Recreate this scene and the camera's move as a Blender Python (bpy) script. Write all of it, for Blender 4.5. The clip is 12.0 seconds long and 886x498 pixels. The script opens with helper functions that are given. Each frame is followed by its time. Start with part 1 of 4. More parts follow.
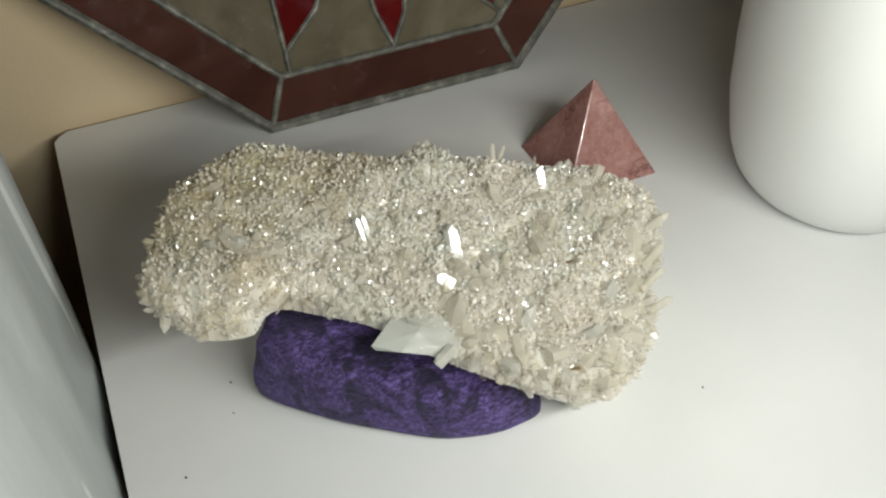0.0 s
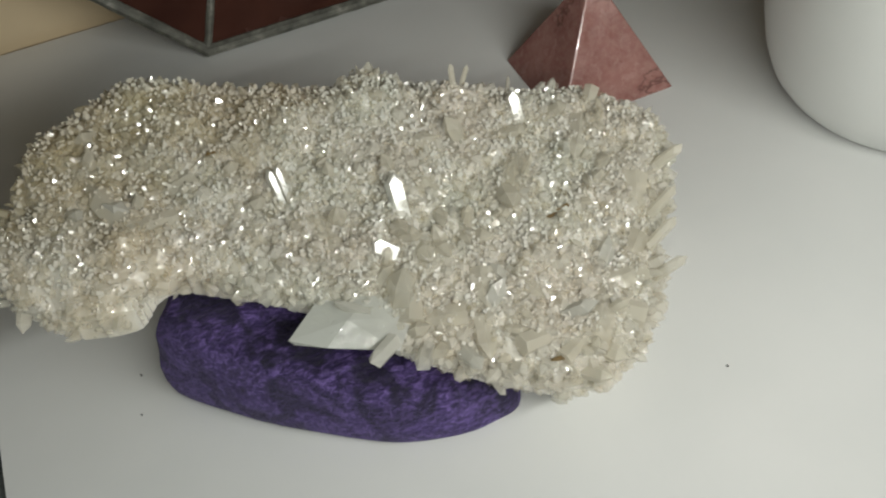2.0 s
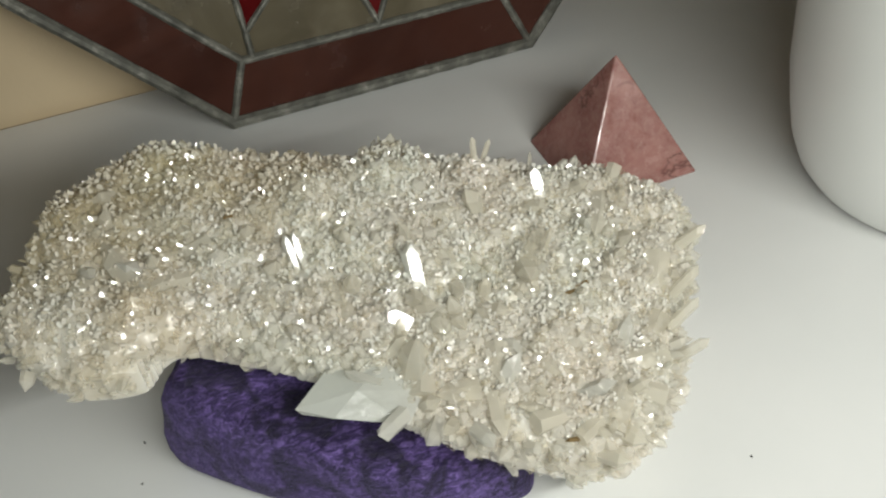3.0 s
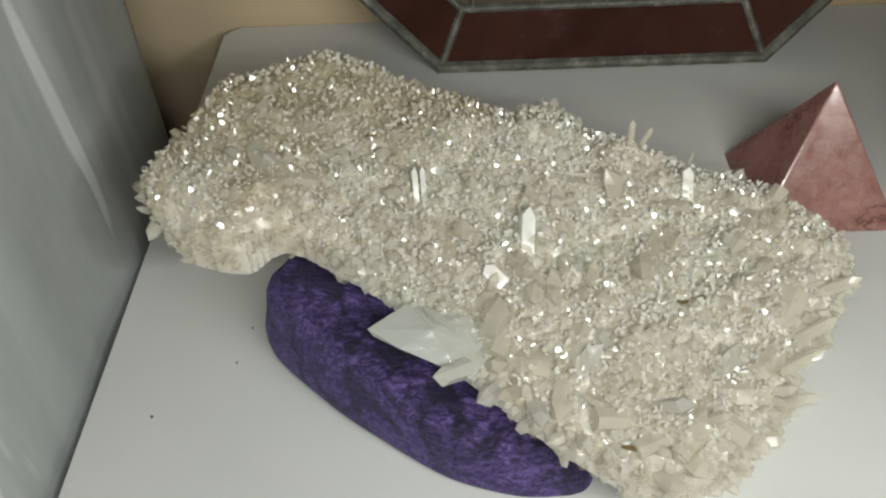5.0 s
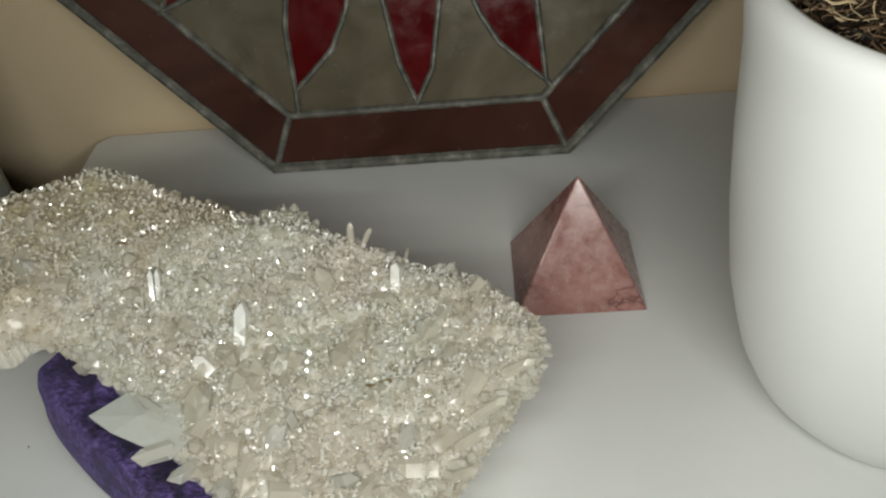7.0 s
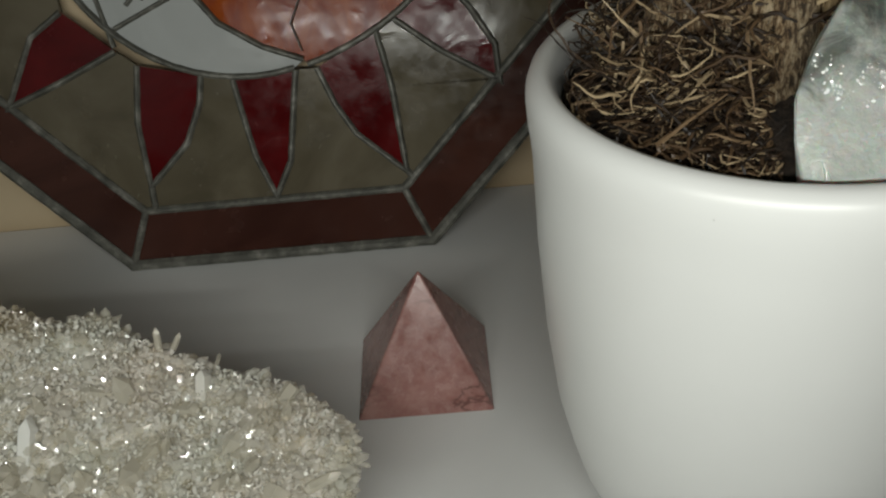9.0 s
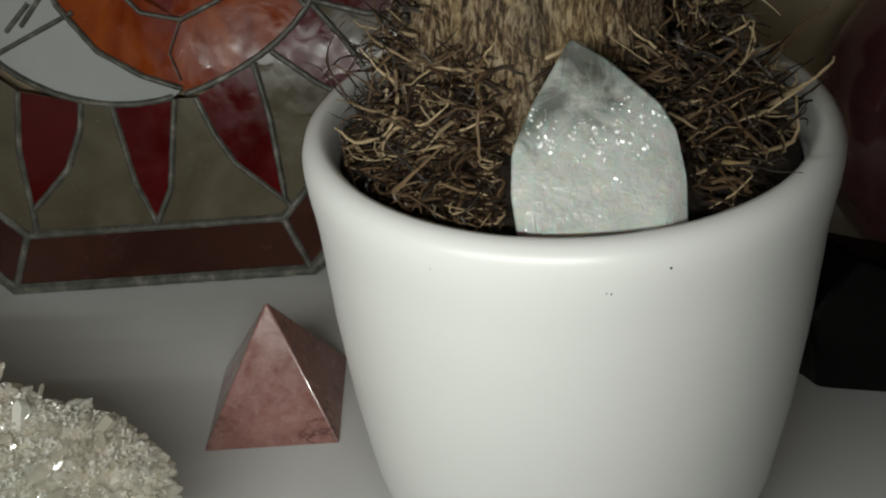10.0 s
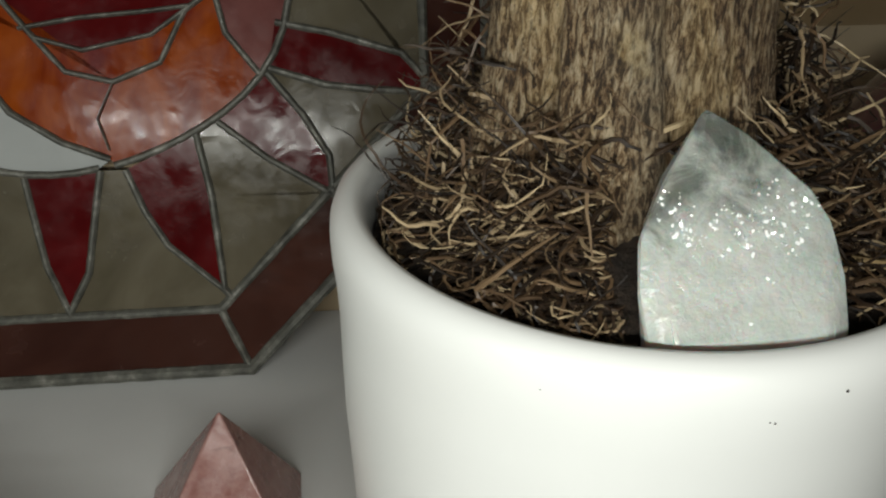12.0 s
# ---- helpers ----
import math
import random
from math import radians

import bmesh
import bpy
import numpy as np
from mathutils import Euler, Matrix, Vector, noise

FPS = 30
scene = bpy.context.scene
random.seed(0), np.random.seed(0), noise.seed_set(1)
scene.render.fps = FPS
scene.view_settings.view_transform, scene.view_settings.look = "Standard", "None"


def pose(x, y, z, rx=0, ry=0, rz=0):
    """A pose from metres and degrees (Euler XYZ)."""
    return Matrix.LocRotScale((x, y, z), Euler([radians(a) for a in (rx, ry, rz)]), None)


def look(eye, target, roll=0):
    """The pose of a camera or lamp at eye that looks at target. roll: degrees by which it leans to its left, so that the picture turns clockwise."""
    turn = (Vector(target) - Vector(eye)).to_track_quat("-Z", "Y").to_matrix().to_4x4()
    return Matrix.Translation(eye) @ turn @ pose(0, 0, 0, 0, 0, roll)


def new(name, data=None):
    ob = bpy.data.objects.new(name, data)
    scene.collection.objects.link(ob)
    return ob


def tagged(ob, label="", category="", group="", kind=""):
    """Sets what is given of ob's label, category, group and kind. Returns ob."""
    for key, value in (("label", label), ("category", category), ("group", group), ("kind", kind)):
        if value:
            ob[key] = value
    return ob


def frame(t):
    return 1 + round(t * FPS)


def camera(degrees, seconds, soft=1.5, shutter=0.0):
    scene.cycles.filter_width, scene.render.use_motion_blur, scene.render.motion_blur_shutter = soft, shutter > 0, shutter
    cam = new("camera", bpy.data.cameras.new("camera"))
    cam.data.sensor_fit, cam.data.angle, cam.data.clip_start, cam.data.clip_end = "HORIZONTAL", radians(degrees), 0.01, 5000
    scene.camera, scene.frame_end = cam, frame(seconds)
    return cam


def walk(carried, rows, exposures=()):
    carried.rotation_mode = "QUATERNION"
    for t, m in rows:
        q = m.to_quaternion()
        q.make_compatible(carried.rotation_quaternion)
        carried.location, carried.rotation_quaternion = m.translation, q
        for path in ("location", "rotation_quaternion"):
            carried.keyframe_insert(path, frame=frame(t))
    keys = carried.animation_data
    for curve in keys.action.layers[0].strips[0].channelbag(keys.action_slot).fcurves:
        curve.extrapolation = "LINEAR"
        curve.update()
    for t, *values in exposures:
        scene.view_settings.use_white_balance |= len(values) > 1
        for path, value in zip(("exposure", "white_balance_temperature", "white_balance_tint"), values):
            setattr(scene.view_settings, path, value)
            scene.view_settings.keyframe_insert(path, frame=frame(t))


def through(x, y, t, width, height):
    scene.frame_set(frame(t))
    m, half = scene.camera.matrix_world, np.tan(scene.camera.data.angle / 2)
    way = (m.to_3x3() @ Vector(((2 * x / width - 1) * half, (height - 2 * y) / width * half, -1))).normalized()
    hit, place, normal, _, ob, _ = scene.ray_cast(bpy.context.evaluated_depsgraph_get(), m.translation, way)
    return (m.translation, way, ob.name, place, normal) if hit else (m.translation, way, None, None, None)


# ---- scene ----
cam = camera(52.0, 12.0, soft=2.2)
PATH = [
    (0, (-0.0747, -0.4405, 0.3427), (0.467, 0.847, -1.089), -0.81),
    (0.5, (-0.0818, -0.4195, 0.3345), (0.314, 0.953, -1.065), -5.82),
    (1, (-0.0770, -0.4041, 0.3159), (0.187, 0.868, -1.205), -10.27),
    (1.5, (-0.0523, -0.3920, 0.2949), (0.240, 0.828, -1.262), -9.27),
    (2, (-0.0152, -0.3853, 0.2895), (0.376, 0.797, -1.275), -6.29),
    (2.5, (-0.0100, -0.3846, 0.2872), (0.431, 0.934, -1.150), -6.24),
    (3, (-0.0142, -0.3866, 0.2810), (0.396, 0.950, -1.150), -5.21),
    (3.5, (-0.0024, -0.3783, 0.2668), (0.286, 0.996, -1.157), -4.70),
    (5.5, (0.0418, -0.4125, 0.2656), (-0.137, 1.015, -1.124), -4.59),
    (6, (0.0712, -0.4220, 0.2737), (-0.142, 1.029, -1.087), -5.22),
    (6.5, (0.1061, -0.4198, 0.2880), (-0.121, 1.066, -1.031), -6.39),
    (7, (0.1417, -0.4176, 0.2873), (-0.055, 1.106, -0.993), -8.05),
    (9, (0.1974, -0.3991, 0.2767), (0.078, 1.235, -0.871), -7.35),
    (9.5, (0.2383, -0.3995, 0.2787), (0.088, 1.249, -0.844), -6.69),
    (10, (0.2596, -0.3982, 0.2775), (0.155, 1.261, -0.835), -5.90),
    (10.5, (0.2594, -0.3777, 0.2668), (0.295, 1.280, -0.852), -3.88),
    (11, (0.2467, -0.3784, 0.2682), (0.342, 1.324, -0.776), -2.23),
    (11.5, (0.2345, -0.3720, 0.2644), (0.358, 1.375, -0.702), -0.63),
    (12, (0.2144, -0.3564, 0.2582), (0.408, 1.388, -0.701), 0.25),
]
EXPOSURES = [(0.0, 0.0), (0.5, 0.06), (1.0, -0.25), (1.5, -0.17), (2.0, -0.42), (2.5, -0.16), (3.5, -0.06), (5.5, -0.3), (6.5, -0.08), (7.0, -0.4), (9.0, -0.92), (10.5, -0.85), (12.0, -0.5)]
walk(cam, [(t, look(eye, target, roll)) for t, eye, target, roll in PATH], EXPOSURES)


# ---- light: the phone torch that films the table, near the middle of the path ----
SWEEP = Vector((-0.045, -0.450, 0.290)), Vector((0.300, -0.392, 0.236))
TORCH = (SWEEP[0] + SWEEP[1]) / 2
lamp_data = bpy.data.lights.new("torch", "AREA")
lamp_data.shape, lamp_data.size, lamp_data.size_y = "RECTANGLE", (SWEEP[1] - SWEEP[0]).length, 0.008
lamp_data.energy, lamp_data.color = 1.36, (0.985, 1.0, 0.935)
torch = new("torch", lamp_data)
along = (SWEEP[1] - SWEEP[0]).normalized()
back = TORCH - Vector((0.14, -0.10, 0.05))
back = (back - along * back.dot(along)).normalized()
torch.matrix_world = Matrix.Translation(TORCH) @ Matrix((along, back.cross(along), back)).transposed().to_4x4()
tagged(torch, "white phone torch swept along over the table", "torch")

world = bpy.data.worlds.new("world")
world.use_nodes = True
world.node_tree.nodes["Background"].inputs[0].default_value = (0.9, 0.85, 0.75, 1)
world.node_tree.nodes["Background"].inputs[1].default_value = 0.02
scene.world = world


# ---- materials ----
class Mat:
    """A principled material with a few node shortcuts."""

    def __init__(self, name, color=(0.8, 0.8, 0.8), rough=0.5, **values):
        self.m = bpy.data.materials.new(name)
        self.m.use_nodes = True
        self.t = self.m.node_tree
        self.b = self.t.nodes["Principled BSDF"]
        self.b.inputs["Base Color"].default_value = (*color, 1)
        self.b.inputs["Roughness"].default_value = rough
        for key, value in values.items():
            self.b.inputs[key.replace("_", " ")].default_value = value
        self.co = self.t.nodes.new("ShaderNodeTexCoord").outputs["Object"]

    def link(self, a, b):
        self.t.links.new(a, b)

    def mapped(self, scale):
        n = self.t.nodes.new("ShaderNodeMapping")
        n.inputs["Scale"].default_value = scale
        self.link(self.co, n.inputs["Vector"])
        return n.outputs["Vector"]

    def noise(self, scale, detail=4, rough=0.55, stretch=(1, 1, 1), warp=0.0):
        n = self.t.nodes.new("ShaderNodeTexNoise")
        n.inputs["Scale"].default_value, n.inputs["Detail"].default_value = scale, detail
        n.inputs["Roughness"].default_value, n.inputs["Distortion"].default_value = rough, warp
        self.link(self.mapped(stretch), n.inputs["Vector"])
        return n.outputs["Fac"]

    def cells(self, scale, feature="F1", stretch=(1, 1, 1), out="Distance"):
        n = self.t.nodes.new("ShaderNodeTexVoronoi")
        n.feature = feature
        n.inputs["Scale"].default_value = scale
        self.link(self.mapped(stretch), n.inputs["Vector"])
        return n.outputs[out]

    def ramp(self, fac, *stops):
        n = self.t.nodes.new("ShaderNodeValToRGB")
        e = n.color_ramp.elements
        while len(e) < len(stops):
            e.new(0.5)
        for k, (p, c) in zip(e, stops):
            k.position = p
            k.color = (*c, 1) if isinstance(c, tuple) else (c, c, c, 1)
        self.link(fac, n.inputs["Fac"])
        return n.outputs["Color"]

    def mix(self, fac, a, b, how="MIX"):
        n = self.t.nodes.new("ShaderNodeMix")
        n.data_type, n.blend_type = "RGBA", how
        for k, v in ((0, fac), (6, a), (7, b)):
            if isinstance(v, (int, float)):
                n.inputs[k].default_value = v
            elif isinstance(v, tuple):
                n.inputs[k].default_value = (*v, 1)
            else:
                self.link(v, n.inputs[k])
        return n.outputs[2]

    def color(self, v):
        self.link(v, self.b.inputs["Base Color"])
        return self

    def to(self, key, v):
        self.link(v, self.b.inputs[key])
        return self

    def bump(self, height, strength=0.3, distance=0.001):
        n = self.t.nodes.new("ShaderNodeBump")
        n.inputs["Strength"].default_value, n.inputs["Distance"].default_value = strength, distance
        self.link(height, n.inputs["Height"])
        self.link(n.outputs["Normal"], self.b.inputs["Normal"])
        return self

    def along(self, slope, offset):
        """offset plus the place's product with slope."""
        n, m = self.t.nodes.new("ShaderNodeVectorMath"), self.t.nodes.new("ShaderNodeMath")
        n.operation, m.operation = "DOT_PRODUCT", "ADD"
        n.inputs[1].default_value, m.inputs[1].default_value = slope, offset
        self.link(self.co, n.inputs[0])
        self.link(n.outputs["Value"], m.inputs[0])
        return m.outputs[0]

    def near(self, place, scale):
        """The distance from a place, in units of scale."""
        n, m = self.t.nodes.new("ShaderNodeVectorMath"), self.t.nodes.new("ShaderNodeVectorMath")
        k = self.t.nodes.new("ShaderNodeVectorMath")
        n.operation, m.operation, k.operation = "SUBTRACT", "DIVIDE", "LENGTH"
        n.inputs[1].default_value, m.inputs[1].default_value = place, scale
        self.link(self.co, n.inputs[0])
        self.link(n.outputs[0], m.inputs[0])
        self.link(m.outputs[0], k.inputs[0])
        return k.outputs["Value"]

    def plus(self, a, b):
        n = self.t.nodes.new("ShaderNodeMath")
        self.link(a, n.inputs[0])
        self.link(b, n.inputs[1])
        return n.outputs[0]

    def sheer(self, share, color):
        """Lets part of the light through to the far side, as a thin cloudy crystal does."""
        out = self.t.nodes["Material Output"]
        far, both = self.t.nodes.new("ShaderNodeBsdfTranslucent"), self.t.nodes.new("ShaderNodeMixShader")
        far.inputs["Color"].default_value = (*color, 1)
        both.inputs[0].default_value = share
        self.link(self.b.outputs[0], both.inputs[1])
        self.link(far.outputs[0], both.inputs[2])
        self.link(both.outputs[0], out.inputs["Surface"])
        return self

    def glassy(self, share, tint):
        """Lets part of the light straight through, as clear thin crystal does."""
        out = self.t.nodes["Material Output"]
        clear, both = self.t.nodes.new("ShaderNodeBsdfTransparent"), self.t.nodes.new("ShaderNodeMixShader")
        clear.inputs["Color"].default_value = (*tint, 1)
        if isinstance(share, float):
            both.inputs[0].default_value = share
        else:
            self.link(share, both.inputs[0])
        self.link(out.inputs["Surface"].links[0].from_socket, both.inputs[1])
        self.link(clear.outputs[0], both.inputs[2])
        self.link(both.outputs[0], out.inputs["Surface"])
        return self

    def island(self):
        return self.t.nodes.new("ShaderNodeNewGeometry").outputs["Random Per Island"]

    def each(self):
        return self.t.nodes.new("ShaderNodeObjectInfo").outputs["Random"]


def white_lacquer():
    k = Mat("white_lacquer", rough=0.38, Coat_Weight=0.15)
    k.color(k.ramp(k.noise(9, 5), (0.3, (0.70, 0.71, 0.70)), (0.7, (0.76, 0.76, 0.75))))
    k.to("Roughness", k.ramp(k.noise(30, 5), (0.3, 0.30), (0.7, 0.46)))
    return k.bump(k.noise(900, 2), 0.05, 0.0003).m


def wall_paint():
    k = Mat("beige_wall_paint", rough=0.8)
    k.color(k.ramp(k.noise(5, 5), (0.3, (0.72, 0.57, 0.37)), (0.7, (0.79, 0.64, 0.43))))
    return k.bump(k.noise(260, 4), 0.25, 0.0008).m


def plain_paint(name, color):
    k = Mat(name, rough=0.75)
    k.color(k.ramp(k.noise(4, 4), (0.3, tuple(c * 0.9 for c in color)), (0.7, color)))
    return k.bump(k.noise(200, 3), 0.15, 0.0006).m


def curtain_cloth():
    k = Mat("pale_grey_curtain_cloth", rough=0.7)
    grain = k.noise(60, 6, 0.65, (1, 1, 0.12), 0.6)
    blotch = k.ramp(k.noise(16, 5, 0.65, (1, 1, 0.5), 0.8), (0.38, 0.0), (0.66, 1.0))
    # crease highlights put into the colour as thin whitish streaks
    crease_light = k.ramp(k.noise(58, 2, 0.5, (1, 1, 0.13), 0.3), (0.64, 0.0), (0.70, 0.7))
    base = k.ramp(grain, (0.3, (0.38, 0.41, 0.41)), (0.7, (0.46, 0.49, 0.485)))
    base = k.mix(blotch, base, k.ramp(grain, (0.3, (0.44, 0.47, 0.47)), (0.7, (0.53, 0.56, 0.55))))
    k.color(k.mix(crease_light, base, (0.84, 0.87, 0.86)))
    k.to("Roughness", k.ramp(grain, (0.3, 0.48), (0.7, 0.65)))
    return k.bump(k.mix(0.5, k.noise(120, 5, 0.6, (1, 1, 0.1)), k.noise(35, 4, 0.6)), 0.35, 0.0012).m


def velvet():
    k = Mat("purple_crushed_velvet", rough=0.6, Sheen_Weight=0.3, Sheen_Roughness=0.35)
    k.b.inputs["Sheen Tint"].default_value = (0.45, 0.33, 0.95, 1)
    crush = k.noise(38, 3, 0.55, (1.3, 0.8, 1), 1.6)
    fibre = k.noise(520, 4, 0.75, (0.5, 1.2, 1), 0.8)
    deep = k.ramp(crush, (0.42, (0.006, 0.003, 0.021)), (0.60, (0.036, 0.019, 0.100)))
    # pile highlights put into the colour where fibre and crush run high
    lit = k.mix(1.0, k.ramp(fibre, (0.46, 0.0), (0.64, 1.0)), k.ramp(crush, (0.40, 0.12), (0.58, 1.0)), "MULTIPLY")
    k.color(k.mix(lit, deep, (0.18, 0.115, 0.37)))
    return k.bump(k.mix(0.55, crush, fibre), 1.0, 0.0028).m


def quartz(name, lit, dull, stain, clear, rough=0.12, sheer=0.2, single=False, facets=0.35, milk=0.3, grain=620):
    """Cloudy quartz: light wanders inside it, clear in places, stained towards one end."""
    k = Mat(name, rough=rough, IOR=1.6, Subsurface_Weight=milk, Subsurface_Scale=0.0045)
    k.b.inputs["Subsurface Radius"].default_value = (1.0, 1.0, 0.95)
    rnd = k.each() if single else k.island()
    own = k.ramp(rnd, (0.0, dull), (0.25, lit), (0.5, tuple(c * f for c, f in zip(lit, (0.98, 1.0, 0.99)))), (0.8, tuple(c * f for c, f in zip(lit, (1.0, 0.985, 0.975)))), (1.0, stain))
    zone = k.ramp(k.plus(k.noise(22, 4, 0.65, warp=0.4), k.along((-1.9, 3.6, 0), 0.58)), (0.44, 0.0), (0.72, 0.95))
    hue = k.ramp(k.noise(24, 2, 0.5), (0.34, (0.97, 1.0, 0.99)), (0.5, (1.0, 1.0, 1.0)), (0.66, (1.0, 0.975, 0.965)))
    k.color(k.mix(1.0, k.mix(zone, own, stain), hue, "MULTIPLY"))
    k.to("Roughness", k.ramp(k.noise(260, 3), (0.35, rough * 0.4), (0.7, rough * 2.0)))
    k.bump(k.mix(0.6, k.cells(grain, out="Color"), k.noise(170, 5, 0.6)), facets, 0.0012)
    if sheer:
        k.sheer(sheer, tuple(min(0.97, c * 1.08) for c in lit))
    if clear:
        k.glassy(k.ramp(rnd, (0.0, clear * 0.6), (0.6, clear), (1.0, min(0.9, clear * 1.5))), (0.985, 0.98, 0.96))
    return k.m


def clear_point():
    k = Mat("clear_quartz_point", rough=0.12, IOR=1.5, Transmission_Weight=0.4, Subsurface_Weight=0.35, Subsurface_Scale=0.006)
    cloud = k.noise(75, 6, 0.65, warp=0.4)
    clear = k.ramp(k.plus(k.noise(60, 5, 0.7, warp=0.8), k.along((0.0, 0.0, 14.0), -2.62)), (0.44, 0.0), (0.66, 1.0))
    fleck = k.ramp(k.noise(300, 4, 0.7), (0.60, 0.0), (0.68, 0.8))
    base = k.ramp(cloud, (0.34, (0.52, 0.56, 0.52)), (0.5, (0.66, 0.69, 0.65)), (0.7, (0.78, 0.80, 0.76)))
    k.color(k.mix(k.mix(1.0, fleck, clear, "MULTIPLY"), base, (0.12, 0.14, 0.12)))
    k.to("Transmission Weight", k.ramp(clear, (0.0, 0.12), (1.0, 0.85)))
    k.to("Roughness", k.ramp(k.noise(120, 4, 0.6), (0.40, 0.05), (0.62, 0.30)))
    k.bump(k.mix(0.5, k.cells(210, out="Color"), k.noise(130, 5, 0.65)), 0.9, 0.0024)
    return k.sheer(0.12, (0.90, 0.93, 0.90)).m


def rhodonite():
    k = Mat("pink_polished_stone", rough=0.22, Coat_Weight=0.3)
    base = k.ramp(k.noise(55, 6, 0.6, warp=0.5), (0.3, (0.25, 0.105, 0.092)), (0.55, (0.36, 0.175, 0.155)), (0.75, (0.44, 0.25, 0.22)))
    mott = k.ramp(k.noise(320, 4, 0.7), (0.4, 0.0), (0.75, 0.45))
    base = k.mix(mott, base, (0.50, 0.32, 0.28))
    vein = k.ramp(k.noise(34, 5, 0.6, (0.6, 1, 1.6), 0.3), (0.475, 0.0), (0.5, 1.0), (0.525, 0.0))
    gate = k.ramp(k.noise(30, 2), (0.52, 0.0), (0.62, 0.6))
    k.color(k.mix(k.mix(1.0, vein, gate, "MULTIPLY"), base, (0.045, 0.018, 0.016)))
    k.to("Roughness", k.ramp(k.noise(140, 4), (0.35, 0.14), (0.7, 0.34)))
    return k.bump(k.noise(200, 4), 0.12, 0.0005).m


def lead():
    k = Mat("patinated_lead", rough=0.55, Metallic=0.2)
    k.color(k.ramp(k.noise(120, 5, 0.65), (0.3, (0.060, 0.060, 0.050)), (0.55, (0.150, 0.148, 0.126)), (0.75, (0.36, 0.35, 0.31))))
    k.to("Roughness", k.ramp(k.noise(220, 4), (0.3, 0.32), (0.7, 0.62)))
    return k.bump(k.noise(420, 4), 0.5, 0.0008).m


def glass(name, dark, lit, scale=26, stretch=(1, 1, 1), through=0.2, rough=0.15):
    k = Mat(name, rough=rough, IOR=1.32, Transmission_Weight=through, Specular_IOR_Level=0.32)
    swirl = k.noise(scale, 4, 0.55, stretch, 0.9)
    k.color(k.ramp(swirl, (0.32, dark), (0.68, lit)))
    k.to("Roughness", k.ramp(k.noise(80, 3), (0.35, rough * 0.6), (0.7, rough * 2.0)))
    return k.bump(k.noise(70, 3, 0.5, warp=0.6), 0.16, 0.0012).m


def ceramic():
    k = Mat("white_glazed_ceramic", rough=0.36, Coat_Weight=0.1, Coat_Roughness=0.25)
    k.color(k.ramp(k.noise(14, 3), (0.3, (0.79, 0.80, 0.78)), (0.7, (0.83, 0.84, 0.82))))
    return k.bump(k.noise(60, 2), 0.04, 0.0008).m


def root_fibre():
    k = Mat("dry_root_fibre", rough=0.5)
    k.color(k.ramp(k.island(), (0.0, (0.008, 0.005, 0.003)), (0.50, (0.036, 0.020, 0.010)), (0.78, (0.15, 0.092, 0.048)), (1.0, (0.52, 0.40, 0.24))))
    return k.bump(k.noise(900, 2), 0.3, 0.0003).m


def soil():
    k = Mat("dark_peat_soil", rough=0.9)
    k.color(k.ramp(k.noise(260, 6, 0.7), (0.3, (0.010, 0.007, 0.005)), (0.7, (0.05, 0.032, 0.02))))
    return k.bump(k.noise(380, 5, 0.7), 1.0, 0.003).m


def bark():
    k = Mat("fibrous_palm_bark", rough=0.8)
    grain = k.noise(760, 7, 0.76, (1, 1, 0.26), 0.5)
    base = k.ramp(grain, (0.42, (0.045, 0.026, 0.012)), (0.47, (0.17, 0.095, 0.044)), (0.52, (0.42, 0.29, 0.155)), (0.60, (0.66, 0.53, 0.35)))
    patch = k.ramp(k.noise(52, 4, 0.5, (1, 1, 0.55), 0.6), (0.55, 0.0), (0.62, 0.35))
    base = k.mix(patch, base, k.mix(k.ramp(grain, (0.40, 0.0), (0.52, 1.0)), (0.30, 0.17, 0.06), (0.74, 0.55, 0.27)))
    worn = k.ramp(k.plus(k.near((0.2680, -0.1930, 0.2085), (0.0085, 0.04, 0.0150)), k.noise(170, 4, 0.6)), (0.74, 0.85), (0.86, 0.0))
    base = k.mix(worn, base, k.mix(k.ramp(grain, (0.42, 0.0), (0.55, 1.0)), (0.50, 0.33, 0.14), (0.80, 0.62, 0.34)))
    grey = k.ramp(k.noise(34, 3, 0.5, (1, 1, 0.5)), (0.52, 0.0), (0.68, 0.55))
    pore = k.ramp(k.noise(1300, 3, 0.6, (1, 1, 0.33), 0.3), (0.36, 0.6), (0.45, 0.0))
    base = k.mix(pore, base, (0.022, 0.012, 0.006))
    k.color(k.mix(grey, base, k.ramp(grain, (0.38, (0.07, 0.055, 0.035)), (0.6, (0.45, 0.39, 0.28)))))
    return k.bump(grain, 1.0, 0.003).m


WHITE, WALL, CLOTH = white_lacquer(), wall_paint(), curtain_cloth()
VELVET = velvet()
QUARTZ = quartz("milky_quartz", (0.82, 0.79, 0.72), (0.77, 0.74, 0.66), (0.60, 0.52, 0.35), 0.55, 0.07, 0.25, facets=0.25, milk=0.0)
QUARTZ_BIG = quartz("milky_quartz_large", (0.84, 0.82, 0.77), (0.78, 0.76, 0.70), (0.74, 0.69, 0.58), 0.50, 0.07, 0.25, True, 0.25, 0.0, 340)
QUARTZ_BED = quartz("quartz_matrix", (0.76, 0.73, 0.66), (0.73, 0.69, 0.61), (0.50, 0.43, 0.29), 0.0, 0.14, 0.0, facets=1.0, milk=0.85, grain=420)
FLASH = quartz("clear_quartz_facet", (0.86, 0.85, 0.80), (0.84, 0.83, 0.78), (0.80, 0.77, 0.70), 0.0, 0.10, 0.1, True, 0.0)
